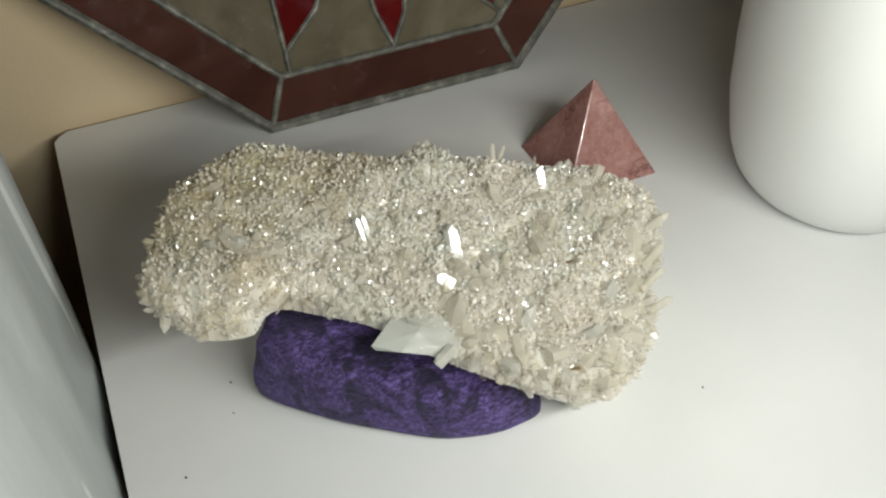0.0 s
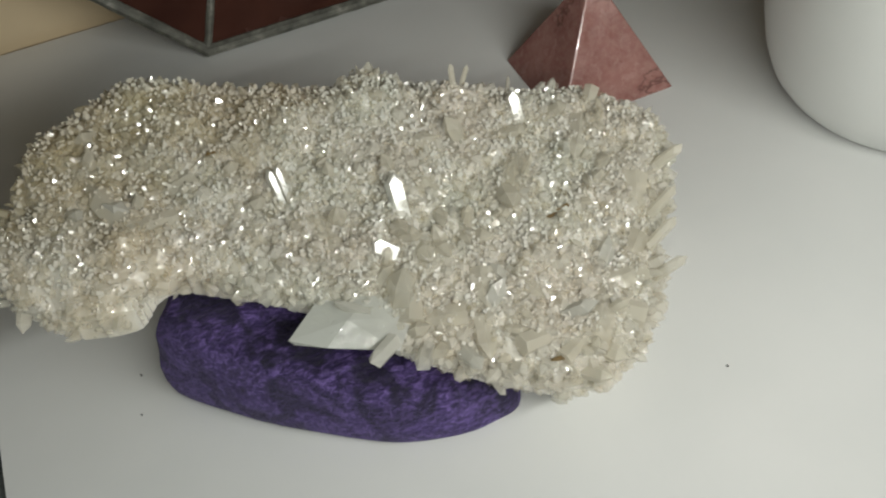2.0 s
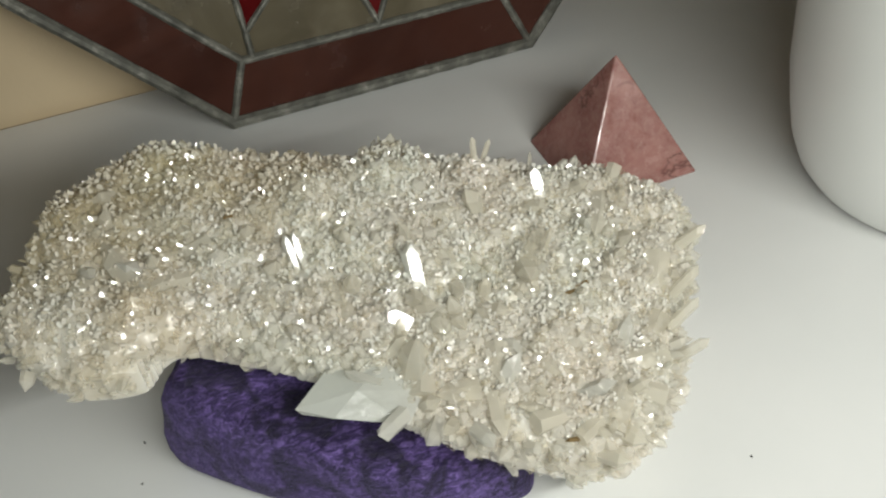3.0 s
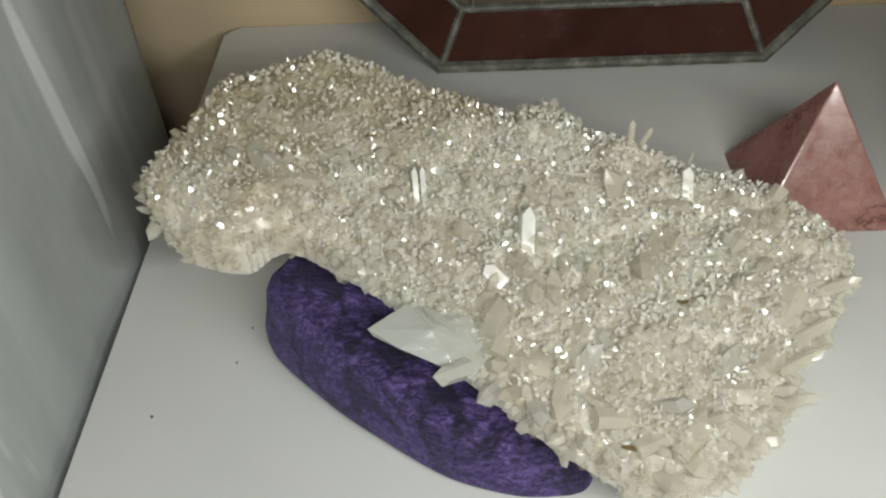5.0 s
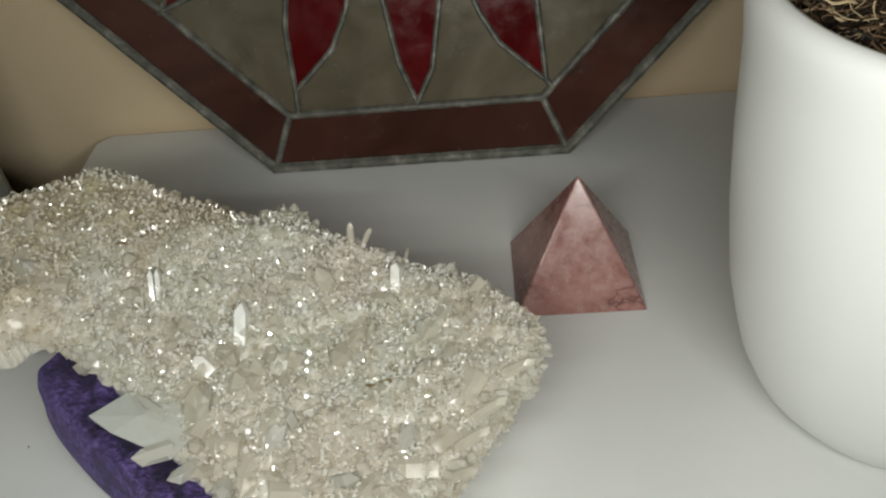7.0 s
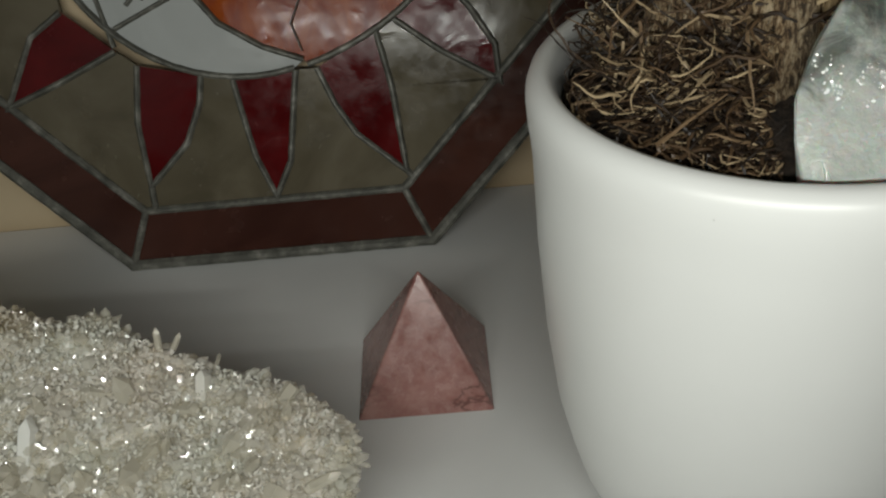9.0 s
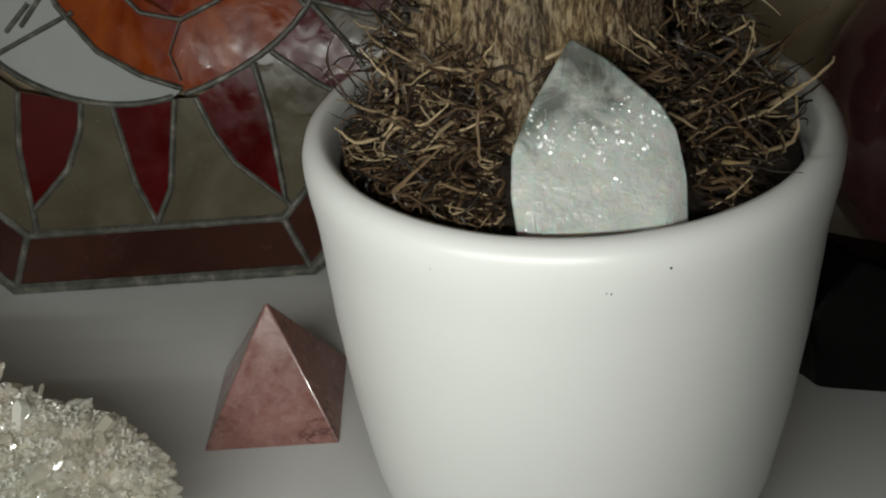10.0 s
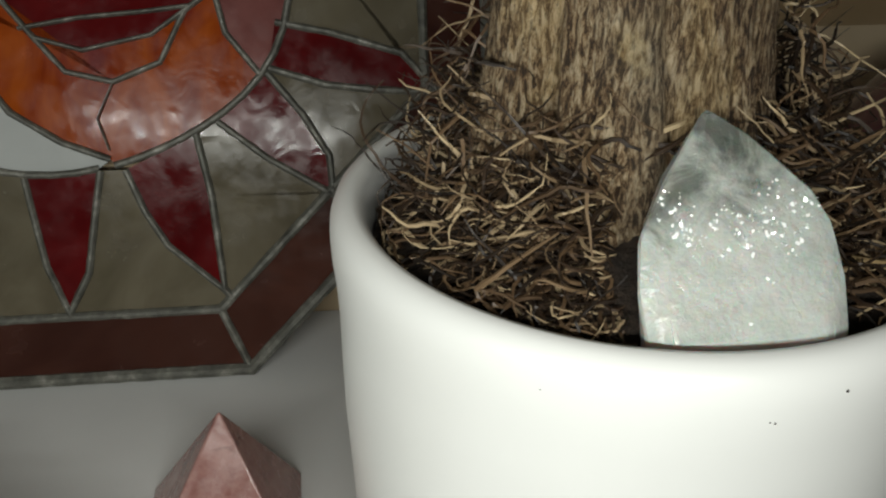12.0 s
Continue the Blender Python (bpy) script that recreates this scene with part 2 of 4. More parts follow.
FLASH_SMALL = quartz("clear_tip_facet", (0.82, 0.80, 0.74), (0.76, 0.74, 0.68), (0.68, 0.62, 0.50), 0.12, 0.07, 0.2, facets=0.0, milk=0.0)
BLADE = quartz("pale_quartz_blade", (0.72, 0.72, 0.68), (0.70, 0.70, 0.66), (0.70, 0.68, 0.62), 0.40, 0.12, 0.25, True, 1.0, 0.0, 150)
IRON = plain_paint("iron_stain", (0.20, 0.135, 0.055))
FLAKE = Mat("fracture_glint", (0.93, 0.95, 0.93), 0.12, IOR=1.6).m
POINT, PINK, LEAD = clear_point(), rhodonite(), lead()
BROWN_GLASS = glass("brown_streaky_glass", (0.052, 0.020, 0.015), (0.118, 0.048, 0.035), 18, (0.5, 2.2, 1))
BEIGE_GLASS = glass("beige_rippled_glass", (0.130, 0.110, 0.072), (0.21, 0.182, 0.126), 30)
RED_GLASS = glass("deep_red_glass", (0.080, 0.005, 0.006), (0.145, 0.010, 0.011), 22, through=0.12)
ORANGE_GLASS = glass("orange_red_glass", (0.17, 0.009, 0.005), (0.42, 0.085, 0.010), 24, (2.2, 0.6, 1), through=0.1)
ROSE_GLASS = glass("rose_pink_glass", (0.15, 0.045, 0.042), (0.28, 0.11, 0.10), 20, through=0.12)
OPAL_GLASS = glass("white_opal_glass", (0.46, 0.48, 0.47), (0.56, 0.58, 0.57), 12, through=0.0)
CERAMIC, ROOT, SOIL, BARK = ceramic(), root_fibre(), soil(), bark()
OBSIDIAN = Mat("black_obsidian", (0.003, 0.003, 0.003), 0.16, IOR=1.28)
OBSIDIAN.bump(OBSIDIAN.cells(40), 0.12, 0.002)
OBSIDIAN = OBSIDIAN.m
PLUM = Mat("dark_plum_polished_stone", rough=0.09, IOR=1.55)
PLUM.color(PLUM.ramp(PLUM.noise(22, 5, 0.6, warp=1.2), (0.3, (0.07, 0.022, 0.030)), (0.6, (0.14, 0.05, 0.062)), (0.8, (0.24, 0.12, 0.13))))
PLUM = PLUM.m
SPECK = plain_paint("dark_speck", (0.03, 0.025, 0.02))
DARK_WOOD = plain_paint("dark_stained_wood", (0.06, 0.035, 0.02))
OAK = plain_paint("oak_floor", (0.30, 0.20, 0.11))


# ---- building helpers ----
def thing(name, label, category, place=(0, 0, 0), group="", kind=""):
    root = tagged(new(name), label, category, group, kind)
    root.location = place
    root.empty_display_size = 0.02
    return root


def mesh_from(name, verts, faces, material, smooth=False):
    me = bpy.data.meshes.new(name)
    me.from_pydata([tuple(v) for v in verts], [], faces)
    me.materials.append(material)
    if smooth:
        me.polygons.foreach_set("use_smooth", [True] * len(me.polygons))
    me.update()
    return me


def under(ob, parent):
    """Parents ob, whose mesh lies in world metres, to a thing or part."""
    ob.parent = parent
    at, p = Vector((0, 0, 0)), parent
    while p:
        at += p.location
        p = p.parent
    ob.matrix_parent_inverse = Matrix.Translation(-at)
    return ob


def part(name, bm, material, parent, label="", smooth=False):
    me = bpy.data.meshes.new(name)
    bm.to_mesh(me)
    bm.free()
    me.materials.append(material)
    if smooth:
        me.polygons.foreach_set("use_smooth", [True] * len(me.polygons))
    ob = new(name, me)
    if label:
        tagged(ob, label)
    return under(ob, parent) if parent else ob


def box(lo, hi, bevel=0.0, segments=2):
    bm = bmesh.new()
    bmesh.ops.create_cube(bm, size=1)
    lo, hi = Vector(lo), Vector(hi)
    for v in bm.verts:
        v.co = Vector(((lo[i] + hi[i]) / 2 + v.co[i] * (hi[i] - lo[i]) for i in range(3)))
    if bevel:
        bmesh.ops.bevel(bm, geom=bm.edges[:], offset=bevel, segments=segments, affect="EDGES", profile=0.5)
    return bm


def prism(points, thick, place, bevel=0.0):
    """A plate of a flat outline, thick metres deep behind it; place turns (u, v, depth) into the world."""
    n = len(points)
    area = sum(points[i][0] * points[(i + 1) % n][1] - points[(i + 1) % n][0] * points[i][1] for i in range(n))
    if area < 0:
        points = points[::-1]
    bm = bmesh.new()
    front = [bm.verts.new((u, v, 0)) for u, v in points]
    back = [bm.verts.new((u, v, -thick)) for u, v in points]
    bm.faces.new(front)
    bm.faces.new(back[::-1])
    for i in range(n):
        j = (i + 1) % n
        bm.faces.new((front[j], front[i], back[i], back[j]))
    if bevel:
        bmesh.ops.bevel(bm, geom=[e for e in bm.edges if all(v.co.z == 0 for v in e.verts)], offset=bevel, segments=1, affect="EDGES")
    bmesh.ops.transform(bm, matrix=place, verts=bm.verts[:])
    return bm


def strip(points, width, place, rise=0.0016, closed=False, depth=0.0):
    """A domed lead came along a flat polyline."""
    bm = bmesh.new()
    n = len(points)
    rows = []
    for i, p in enumerate(points):
        p = Vector(p)
        a = Vector(points[(i - 1) % n]) if closed or i else p
        b = Vector(points[(i + 1) % n]) if closed or i < n - 1 else p
        d1, d2 = (p - a), (b - p)
        d1 = d1.normalized() if d1.length else d2.normalized()
        d2 = d2.normalized() if d2.length else d1
        side = Vector((-(d1 + d2).y, (d1 + d2).x)).normalized()
        stretch = 1 / max(0.5, side.dot(Vector((-d1.y, d1.x))))
        h = width / 2 * stretch * (1 + 0.16 * noise.noise(Vector((p.x * 160, p.y * 160, 3))))
        rows.append([bm.verts.new((p.x + side.x * s * h, p.y + side.y * s * h, z)) for s, z in
                     ((-1, -0.001 - depth), (-0.85, rise * 0.45), (-0.3, rise), (0.3, rise), (0.85, rise * 0.45), (1, -0.001 - depth))])
    last = n if closed else n - 1
    for i in range(last):
        a, b = rows[i], rows[(i + 1) % n]
        for k in range(5):
            bm.faces.new((a[k], b[k], b[k + 1], a[k + 1]))
    if depth:
        for i in range(last):
            a, b = rows[i], rows[(i + 1) % n]
            bm.faces.new((b[0], a[0], a[5], b[5]))
    bmesh.ops.recalc_face_normals(bm, faces=bm.faces[:])
    bmesh.ops.transform(bm, matrix=place, verts=bm.verts[:])
    return bm


def finer(points, step, closed=False):
    out = []
    n = len(points)
    for i in range(n if closed else n - 1):
        a, b = Vector(points[i]), Vector(points[(i + 1) % n])
        k = max(1, round((b - a).length / step))
        out += [tuple(a.lerp(b, j / k)) for j in range(k)]
    return out if closed else out + [tuple(points[-1])]


def rounded(points, steps=4):
    """A closed Catmull-Rom curve through the points."""
    n, out = len(points), []
    for i in range(n):
        p0, p1, p2, p3 = (np.array(points[(i + k) % n]) for k in (-1, 0, 1, 2))
        for j in range(steps):
            t = j / steps
            out.append(tuple(0.5 * (2 * p1 + (p2 - p0) * t + (2 * p0 - 5 * p1 + 4 * p2 - p3) * t * t + (3 * p1 - p0 - 3 * p2 + p3) * t ** 3)))
    return out


def turned(profile, centre, steps=96):
    """A surface of revolution about an upright axis."""
    bm = bmesh.new()
    rows = []
    for r, z in profile:
        if r < 1e-6:
            rows.append([bm.verts.new((centre[0], centre[1], centre[2] + z))])
        else:
            rows.append([bm.verts.new((centre[0] + r * math.cos(a), centre[1] + r * math.sin(a), centre[2] + z))
                         for a in (2 * math.pi * i / steps for i in range(steps))])
    for a, b in zip(rows, rows[1:]):
        for i in range(steps):
            j = (i + 1) % steps
            if len(a) == 1 and len(b) > 1:
                bm.faces.new((a[0], b[j], b[i]))
            elif len(b) == 1 and len(a) > 1:
                bm.faces.new((a[i], a[j], b[0]))
            elif len(a) > 1:
                bm.faces.new((a[i], a[j], b[j], b[i]))
    bmesh.ops.recalc_face_normals(bm, faces=bm.faces[:])
    return bm


def hull(points):
    bm = bmesh.new()
    for p in points:
        bm.verts.new(p)
    res = bmesh.ops.convex_hull(bm, input=bm.verts[:])
    bmesh.ops.delete(bm, geom=[g for g in res["geom_interior"] if isinstance(g, bmesh.types.BMVert)], context="VERTS")
    bmesh.ops.recalc_face_normals(bm, faces=bm.faces[:])
    return bm


# ---- the room ----
FLOOR = -0.56


def structure(name, lo, hi, material, label, category):
    return tagged(part(name, box(lo, hi), material, None), label, category, kind="structure")


WALL_Y = 0.122
structure("wall_north", (-1.6, WALL_Y, FLOOR), (2.2, WALL_Y + 0.12, 1.9), WALL, "matt beige painted plaster wall behind the table", "wall")
# step added before the wall so no shaded gap shows behind the table
structure("wall_dado", (-1.6, 0.0575, FLOOR), (2.2, WALL_Y - 0.002, 0.143), WALL, "matt beige filler added before the lower wall, close behind the table", "wall")
structure("wall_south", (-1.6, -2.5, FLOOR), (2.2, -2.38, 1.9), WALL, "plain beige painted plaster wall", "wall")
structure("wall_west", (-1.72, -2.5, FLOOR), (-1.602, WALL_Y + 0.12, 1.9), WALL, "plain beige painted plaster wall", "wall")
structure("wall_east", (2.202, -2.5, FLOOR), (2.32, WALL_Y + 0.12, 1.9), WALL, "plain beige painted plaster wall", "wall")
structure("floor", (-1.72, -2.5, FLOOR - 0.1), (2.32, WALL_Y + 0.12, FLOOR - 0.002), OAK, "dim brown wooden floor under the table", "floor")
structure("ceiling", (-1.72, -2.5, 1.902), (2.32, WALL_Y + 0.12, 2.0), plain_paint("ceiling_paint", (0.75, 0.74, 0.7)), "plain white painted ceiling", "ceiling")


# ---- the table ----
def white_table():
    x0, x1, y0, y1 = -0.1225, 0.80, -0.46, 0.052
    root = thing("side_table", "white lacquered side table with rounded corners against the beige wall", "table", (0.34, -0.2, FLOOR))
    outline, r = [], 0.008
    for cx, cy, a0 in ((x1 - r, y1 - r, 0), (x0 + r, y1 - r, 90), (x0 + r, y0 + r, 180), (x1 - r, y0 + r, 270)):
        outline += [(cx + r * math.cos(radians(a0 + k * 15)), cy + r * math.sin(radians(a0 + k * 15))) for k in range(7)]
    part("tabletop", prism(outline, 0.022, Matrix.Identity(4), 0.0016), WHITE, root)
    for x in (x0 + 0.04, x1 - 0.04):
        for y in (y0 + 0.04, y1 - 0.04):
            part("leg", box((x - 0.02, y - 0.02, FLOOR), (x + 0.02, y + 0.02, -0.0225), 0.003), WHITE, root)


white_table()


def curtain():
    """A cloth that hangs straight down past the table's end, its far edge curving away from it."""
    verts, faces = [], []
    ys = [-0.0206 - 0.0052 * k for k in range(130)]
    zs = [FLOOR + 0.003] + [FLOOR + 0.04 + 0.0306 * k for k in range(80)]
    thick = 0.0022
    for y in ys:
        turn = max(0.0, (y + 0.130) / 0.1094)
        away = max(0.0, -0.46 - y)
        for z in zs:
            x = -0.1256 - 0.0171 * turn ** 1.4 - 0.030 * (1 - math.cos(away * 26)) - 0.10 * away
            fold = 0.0022 * noise.noise(Vector((y * 26, z * 3.5, 2))) + 0.0008 * noise.noise(Vector((y * 120, z * 16, 5)))
            x -= 0.0012 + fold * (1 - 0.6 * min(1.0, turn))
            wave = 0.0022 * turn ** 3 * noise.noise(Vector((3.0, z * 24, 8)))
            verts += [(x, y + wave, z), (x - thick, y + wave, z)]
    n = len(zs)
    for i in range(len(ys) - 1):
        for k in range(n - 1):
            a, b, c, d = (2 * (i * n + k), 2 * ((i + 1) * n + k), 2 * ((i + 1) * n + k + 1), 2 * (i * n + k + 1))
            faces += [(a, b, c, d), (d + 1, c + 1, b + 1, a + 1)]
    for i in (0, len(ys) - 1):
        for k in range(n - 1):
            a, d = 2 * (i * n + k), 2 * (i * n + k + 1)
            faces.append((a, d, d + 1, a + 1) if i == 0 else (d, a, a + 1, d + 1))
    ob = new("curtain", mesh_from("curtain", verts, faces, CLOTH, True))
    tagged(ob, "pale grey cloth curtain with crease highlights painted as whitish streaks, hanging beside the table", "curtain")


curtain()


# ---- the stained glass panel ----
LEAN_BACK = math.atan(0.36)
PLATE = Matrix.Translation((0, -0.0012, 0.0030)) @ Matrix.Rotation(math.pi / 2 - LEAN_BACK, 4, "X")
SIDE, HUB, DISC = 0.164, Vector((0.082, 0.198)), 0.100


def octagon(inset):
    r = (SIDE * 1.2071 - inset) / math.cos(math.pi / 8)
    return [(HUB.x + r * math.cos(radians(22.5 + 45 * k)), HUB.y + r * math.sin(radians(22.5 + 45 * k))) for k in range(8)]


def petal_at(angle, tilt):
    """The two sides, root to tip, of a flame-shaped petal at an angle round the hub."""
    c, s = math.cos(radians(angle)), math.sin(radians(angle))
    spot = lambda along, across: (HUB.x + c * along - s * across, HUB.y + s * along + c * across)
    tip = spot(0.168, 0.012 * tilt)
    return ([spot(DISC + 0.002, -0.016), spot(0.125, -0.014 + 0.004 * tilt), spot(0.148, -0.006 + 0.008 * tilt), tip],
            [spot(DISC + 0.002, 0.016), spot(0.125, 0.013 + 0.004 * tilt), spot(0.148, 0.007 + 0.010 * tilt), tip])


def sun_panel():
    root = thing("stained_glass_panel", "eight-sided leaded stained glass sun and moon panel leaning on the wall", "glass panel", (0.082, 0.0, 0.0))
    # petals in order round the hub: side met first, then the other side, both from root to tip
    petals = [
        ([(-0.012, 0.139), (-0.030, 0.128), (-0.049, 0.094)], [(0.012, 0.117), (-0.020, 0.104), (-0.049, 0.094)]),
        ([(0.022, 0.109), (0.017, 0.080), (0.018, 0.046)], [(0.054, 0.101), (0.051, 0.087), (0.041, 0.067), (0.018, 0.046)]),
        ([(0.070, 0.097), (0.073, 0.076), (0.076, 0.057), (0.084, 0.035)], [(0.103, 0.099), (0.099, 0.079), (0.094, 0.053), (0.084, 0.035)]),
        ([(0.114, 0.099), (0.121, 0.080), (0.130, 0.064), (0.154, 0.042)], [(0.146, 0.114), (0.151, 0.086), (0.154, 0.042)]),
        ([(0.156, 0.119), (0.177, 0.102), (0.206, 0.084)], [(0.179, 0.140), (0.194, 0.121), (0.205, 0.102), (0.206, 0.084)]),
        ([(0.180, 0.142), (0.205, 0.134), (0.228, 0.131), (0.256, 0.129)], [(0.184, 0.162), (0.208, 0.157), (0.240, 0.147), (0.256, 0.129)]),
    ]
    petals += [petal_at(a, -0.7 if i % 2 else 0.7) for i, a in enumerate((2, 26, 50, 74, 98, 122, 146, 170, 194))]
    petals = [tuple([(u, v - 0.003) for u, v in side] for side in pair) for pair in petals]
    face = PLATE @ Matrix.Translation((0, -0.003, 0))
    inner, outer = octagon(0.0300), octagon(0.0030)
    angle = lambda p: math.degrees(math.atan2(p[1] - HUB.y, p[0] - HUB.x)) % 360
    # border panes
    for k in range(8):
        a, b, c, d = Vector(outer[k]), Vector(outer[(k + 1) % 8]), Vector(inner[(k + 1) % 8]), Vector(inner[k])
        part("border_pane", prism([tuple(p) for p in (a, b, c, d)], 0.003, PLATE), BROWN_GLASS, root, "brown streaky glass border pane")
        part("came", strip(finer([tuple(d), tuple(a)], 0.004), 0.0042, PLATE), LEAD, root)
    part("outer_came", strip(finer(octagon(0.0008), 0.006, True), 0.0066, PLATE, 0.0022, True, 0.0035), LEAD, root, "dull lead edging")
    part("inner_came", strip(finer(inner, 0.006, True), 0.0046, PLATE, 0.0016, True), LEAD, root)
    # petals and the panes between them
    n = len(petals)
    for i, (one, two) in enumerate(petals):
        part("petal_pane", prism(one + two[-2::-1], 0.003, PLATE @ Matrix.Translation((0, 0, 0.0003))), RED_GLASS, root, "deep red glass flame")
        part("came", strip(finer(one + two[-2::-1], 0.005), 0.0036, PLATE), LEAD, root)
        nxt = petals[(i + 1) % n][0]
        a0, a1 = angle(two[-1]), angle(nxt[-1])
        span = (a1 - a0) % 360
        corners = sorted((c for c in inner if 0 < (angle(c) - a0) % 360 < span), key=lambda c: (angle(c) - a0) % 360)
        rim = lambda p: rim_point(p, inner)
        shape = two + [rim(two[-1])] + corners + [rim(nxt[-1])] + nxt[::-1]
        part("ground_pane", prism(shape, 0.003, PLATE @ Matrix.Translation((0, 0, -0.0002))), BEIGE_GLASS, root, "beige rippled glass pane")
        part("came", strip(finer([two[-1], rim(two[-1])], 0.003), 0.0038, PLATE), LEAD, root)
    # the moon and the face within the disc
    wide = lambda a: DISC + 0.0125 * math.exp(-((a + 22) / 30) ** 2)
    ring = lambda a: (HUB.x + wide(a) * math.cos(radians(a)), HUB.y + wide(a) * math.sin(radians(a)))
    moon_in = [(0.108, 0.104), (0.088, 0.112), (0.067, 0.126), (0.050, 0.150), (0.042, 0.185), (0.046, 0.225), (0.062, 0.262), (0.088, 0.2975)]
    moon_out = [ring(a) for a in range(90, 286, 6)]
    part("moon_pane", prism(moon_out + moon_in, 0.003, face), OPAL_GLASS, root, "white opal glass crescent")
    for a, b in (((0.012, 0.119), (0.004, 0.160)), ((0.014, 0.128), (0.058, 0.146)), ((0.022, 0.139), (0.036, 0.152)), ((0.030, 0.141), (0.046, 0.158))):
        part("came", strip(finer([a, b], 0.004), 0.0026, face @ Matrix.Translation((0, 0, 0.0005)), 0.0012), LEAD, root)
    face_rim = [ring(a) for a in range(-74, 91, 6)]
    lower_face = moon_in[4::-1] + face_rim[:8] + [(0.162, 0.158), (0.158, 0.176), (0.145, 0.168), (0.133, 0.146), (0.112, 0.138), (0.092, 0.143), (0.080, 0.158), (0.066, 0.176), (0.044, 0.176)]
    part("chin_pane", prism(lower_face, 0.003, face), ORANGE_GLASS, root, "orange and red glass chin")
    part("cheek_pane", prism(face_rim[7:14] + [(0.165, 0.210), (0.158, 0.176), (0.162, 0.158)], 0.003, face), ROSE_GLASS, root, "rose pink glass cheek")
    lips = [(0.066, 0.1765), (0.080, 0.158), (0.092, 0.143), (0.112, 0.138), (0.133, 0.146), (0.145, 0.168), (0.1575, 0.1765)]
    part("lip_pane", prism(lips[:2] + [(0.100, 0.152), (0.130, 0.158), (0.145, 0.168)] + lips[4:1:-1], 0.003, face), ORANGE_GLASS, root, "orange glass lower lip")
    part("lip_pane", prism([(0.066, 0.1765), (0.080, 0.158), (0.100, 0.152), (0.130, 0.158), (0.145, 0.168), (0.158, 0.1765)], 0.003, face @ Matrix.Translation((0, 0, -0.0004))), RED_GLASS, root, "red glass upper lip")
    part("brow_pane", prism([(0.044, 0.178), (0.158, 0.178), (0.165, 0.210), face_rim[13]] + face_rim[14:] + moon_in[:4:-1], 0.003, face), ORANGE_GLASS, root, "orange and red glass forehead")
    for line, w in ((moon_in, 0.0034), (moon_out, 0.0036), (face_rim, 0.0036), ([face_rim[7], (0.162, 0.158), (0.158, 0.177), (0.165, 0.210), face_rim[13]], 0.003),
                    (lips, 0.0028), ([(0.080, 0.158), (0.100, 0.152), (0.130, 0.158), (0.145, 0.168)], 0.0022), ([(0.074, 0.162), (0.100, 0.166), (0.128, 0.168), (0.147, 0.170)], 0.0022),
                    ([(0.112, 0.138), (0.104, 0.122), (0.108, 0.108)], 0.0012), ([(0.044, 0.177), (0.158, 0.177)], 0.0026)):
        part("came", strip(finer(line, 0.004), w, face @ Matrix.Translation((0, 0, 0.0004))), LEAD, root)


def rim_point(p, inner):
    """Where the line from the hub through p meets the inner octagon, or the nearest place to it."""
    best, where = 9, None
    for k in range(8):
        a, b = Vector(inner[k]), Vector(inner[(k + 1) % 8])
        t = min(1, max(0, (Vector(p) - a).dot(b - a) / (b - a).length_squared))
        q = a.lerp(b, t)
        if (q - Vector(p)).length < best:
            best, where = (q - Vector(p)).length, tuple(q)
    return where


sun_panel()


# ---- the quartz cluster on its velvet cushion ----
RIM = [(-0.093, -0.168), (-0.083, -0.149), (-0.072, -0.132), (-0.052, -0.1195), (-0.028, -0.1145), (0.006, -0.1265), (0.030, -0.1335), (0.047, -0.1315),
       (0.071, -0.1455), (0.100, -0.1550), (0.122, -0.159), (0.145, -0.181), (0.134, -0.204), (0.117, -0.228), (0.098, -0.253), (0.070, -0.260),
       (0.045, -0.251), (0.022, -0.236), (0.000, -0.217), (-0.010, -0.206), (-0.030, -0.195), (-0.044, -0.189), (-0.055, -0.197), (-0.077, -0.193), (-0.090, -0.179)]
EDGE = np.array(rounded(RIM, 4))


def inside_depth(x, y):
    """How far inside the cluster's outline a place lies (outside: minus)."""
    a, b = EDGE, np.roll(EDGE, -1, 0)
    p = np.array((x, y))
    d = b - a
    t = np.clip(((p - a) * d).sum(1) / (d * d).sum(1), 0, 1)
    near = np.sqrt(((a + t[:, None] * d - p) ** 2).sum(1)).min()
    crosses = ((a[:, 1] > y) != (b[:, 1] > y)) & (x < d[:, 0] * (y - a[:, 1]) / np.where(d[:, 1] == 0, 1e-9, d[:, 1]) + a[:, 0])
    return near if crosses.sum() % 2 else -near


def bed_top(x, y, depth):
    lumps = 0.0040 * noise.noise(Vector((x * 42, y * 42, 1))) + 0.0022 * noise.noise(Vector((x * 110, y * 110, 5)))
    drop = 0.007 * max(0.0, 1 - depth / 0.016) ** 2
    return 0.1235 - 0.0856 * x + 0.3068 * y + lumps - drop - 0.004 * min(1, max(0, (x - 0.07) / 0.05))


def bed_under(x, y, depth=0.02):
    plane = 0.1235 - 0.0856 * x + 0.3068 * y
    thick = 0.026 + 0.020 * min(1, max(0, (x - 0.03) / 0.05))
    low = plane - thick + (thick - 0.011) * max(0.0, 1 - depth / 0.018) ** 2
    return max(0.0012, min(low, bed_top(x, y, depth) - 0.003))


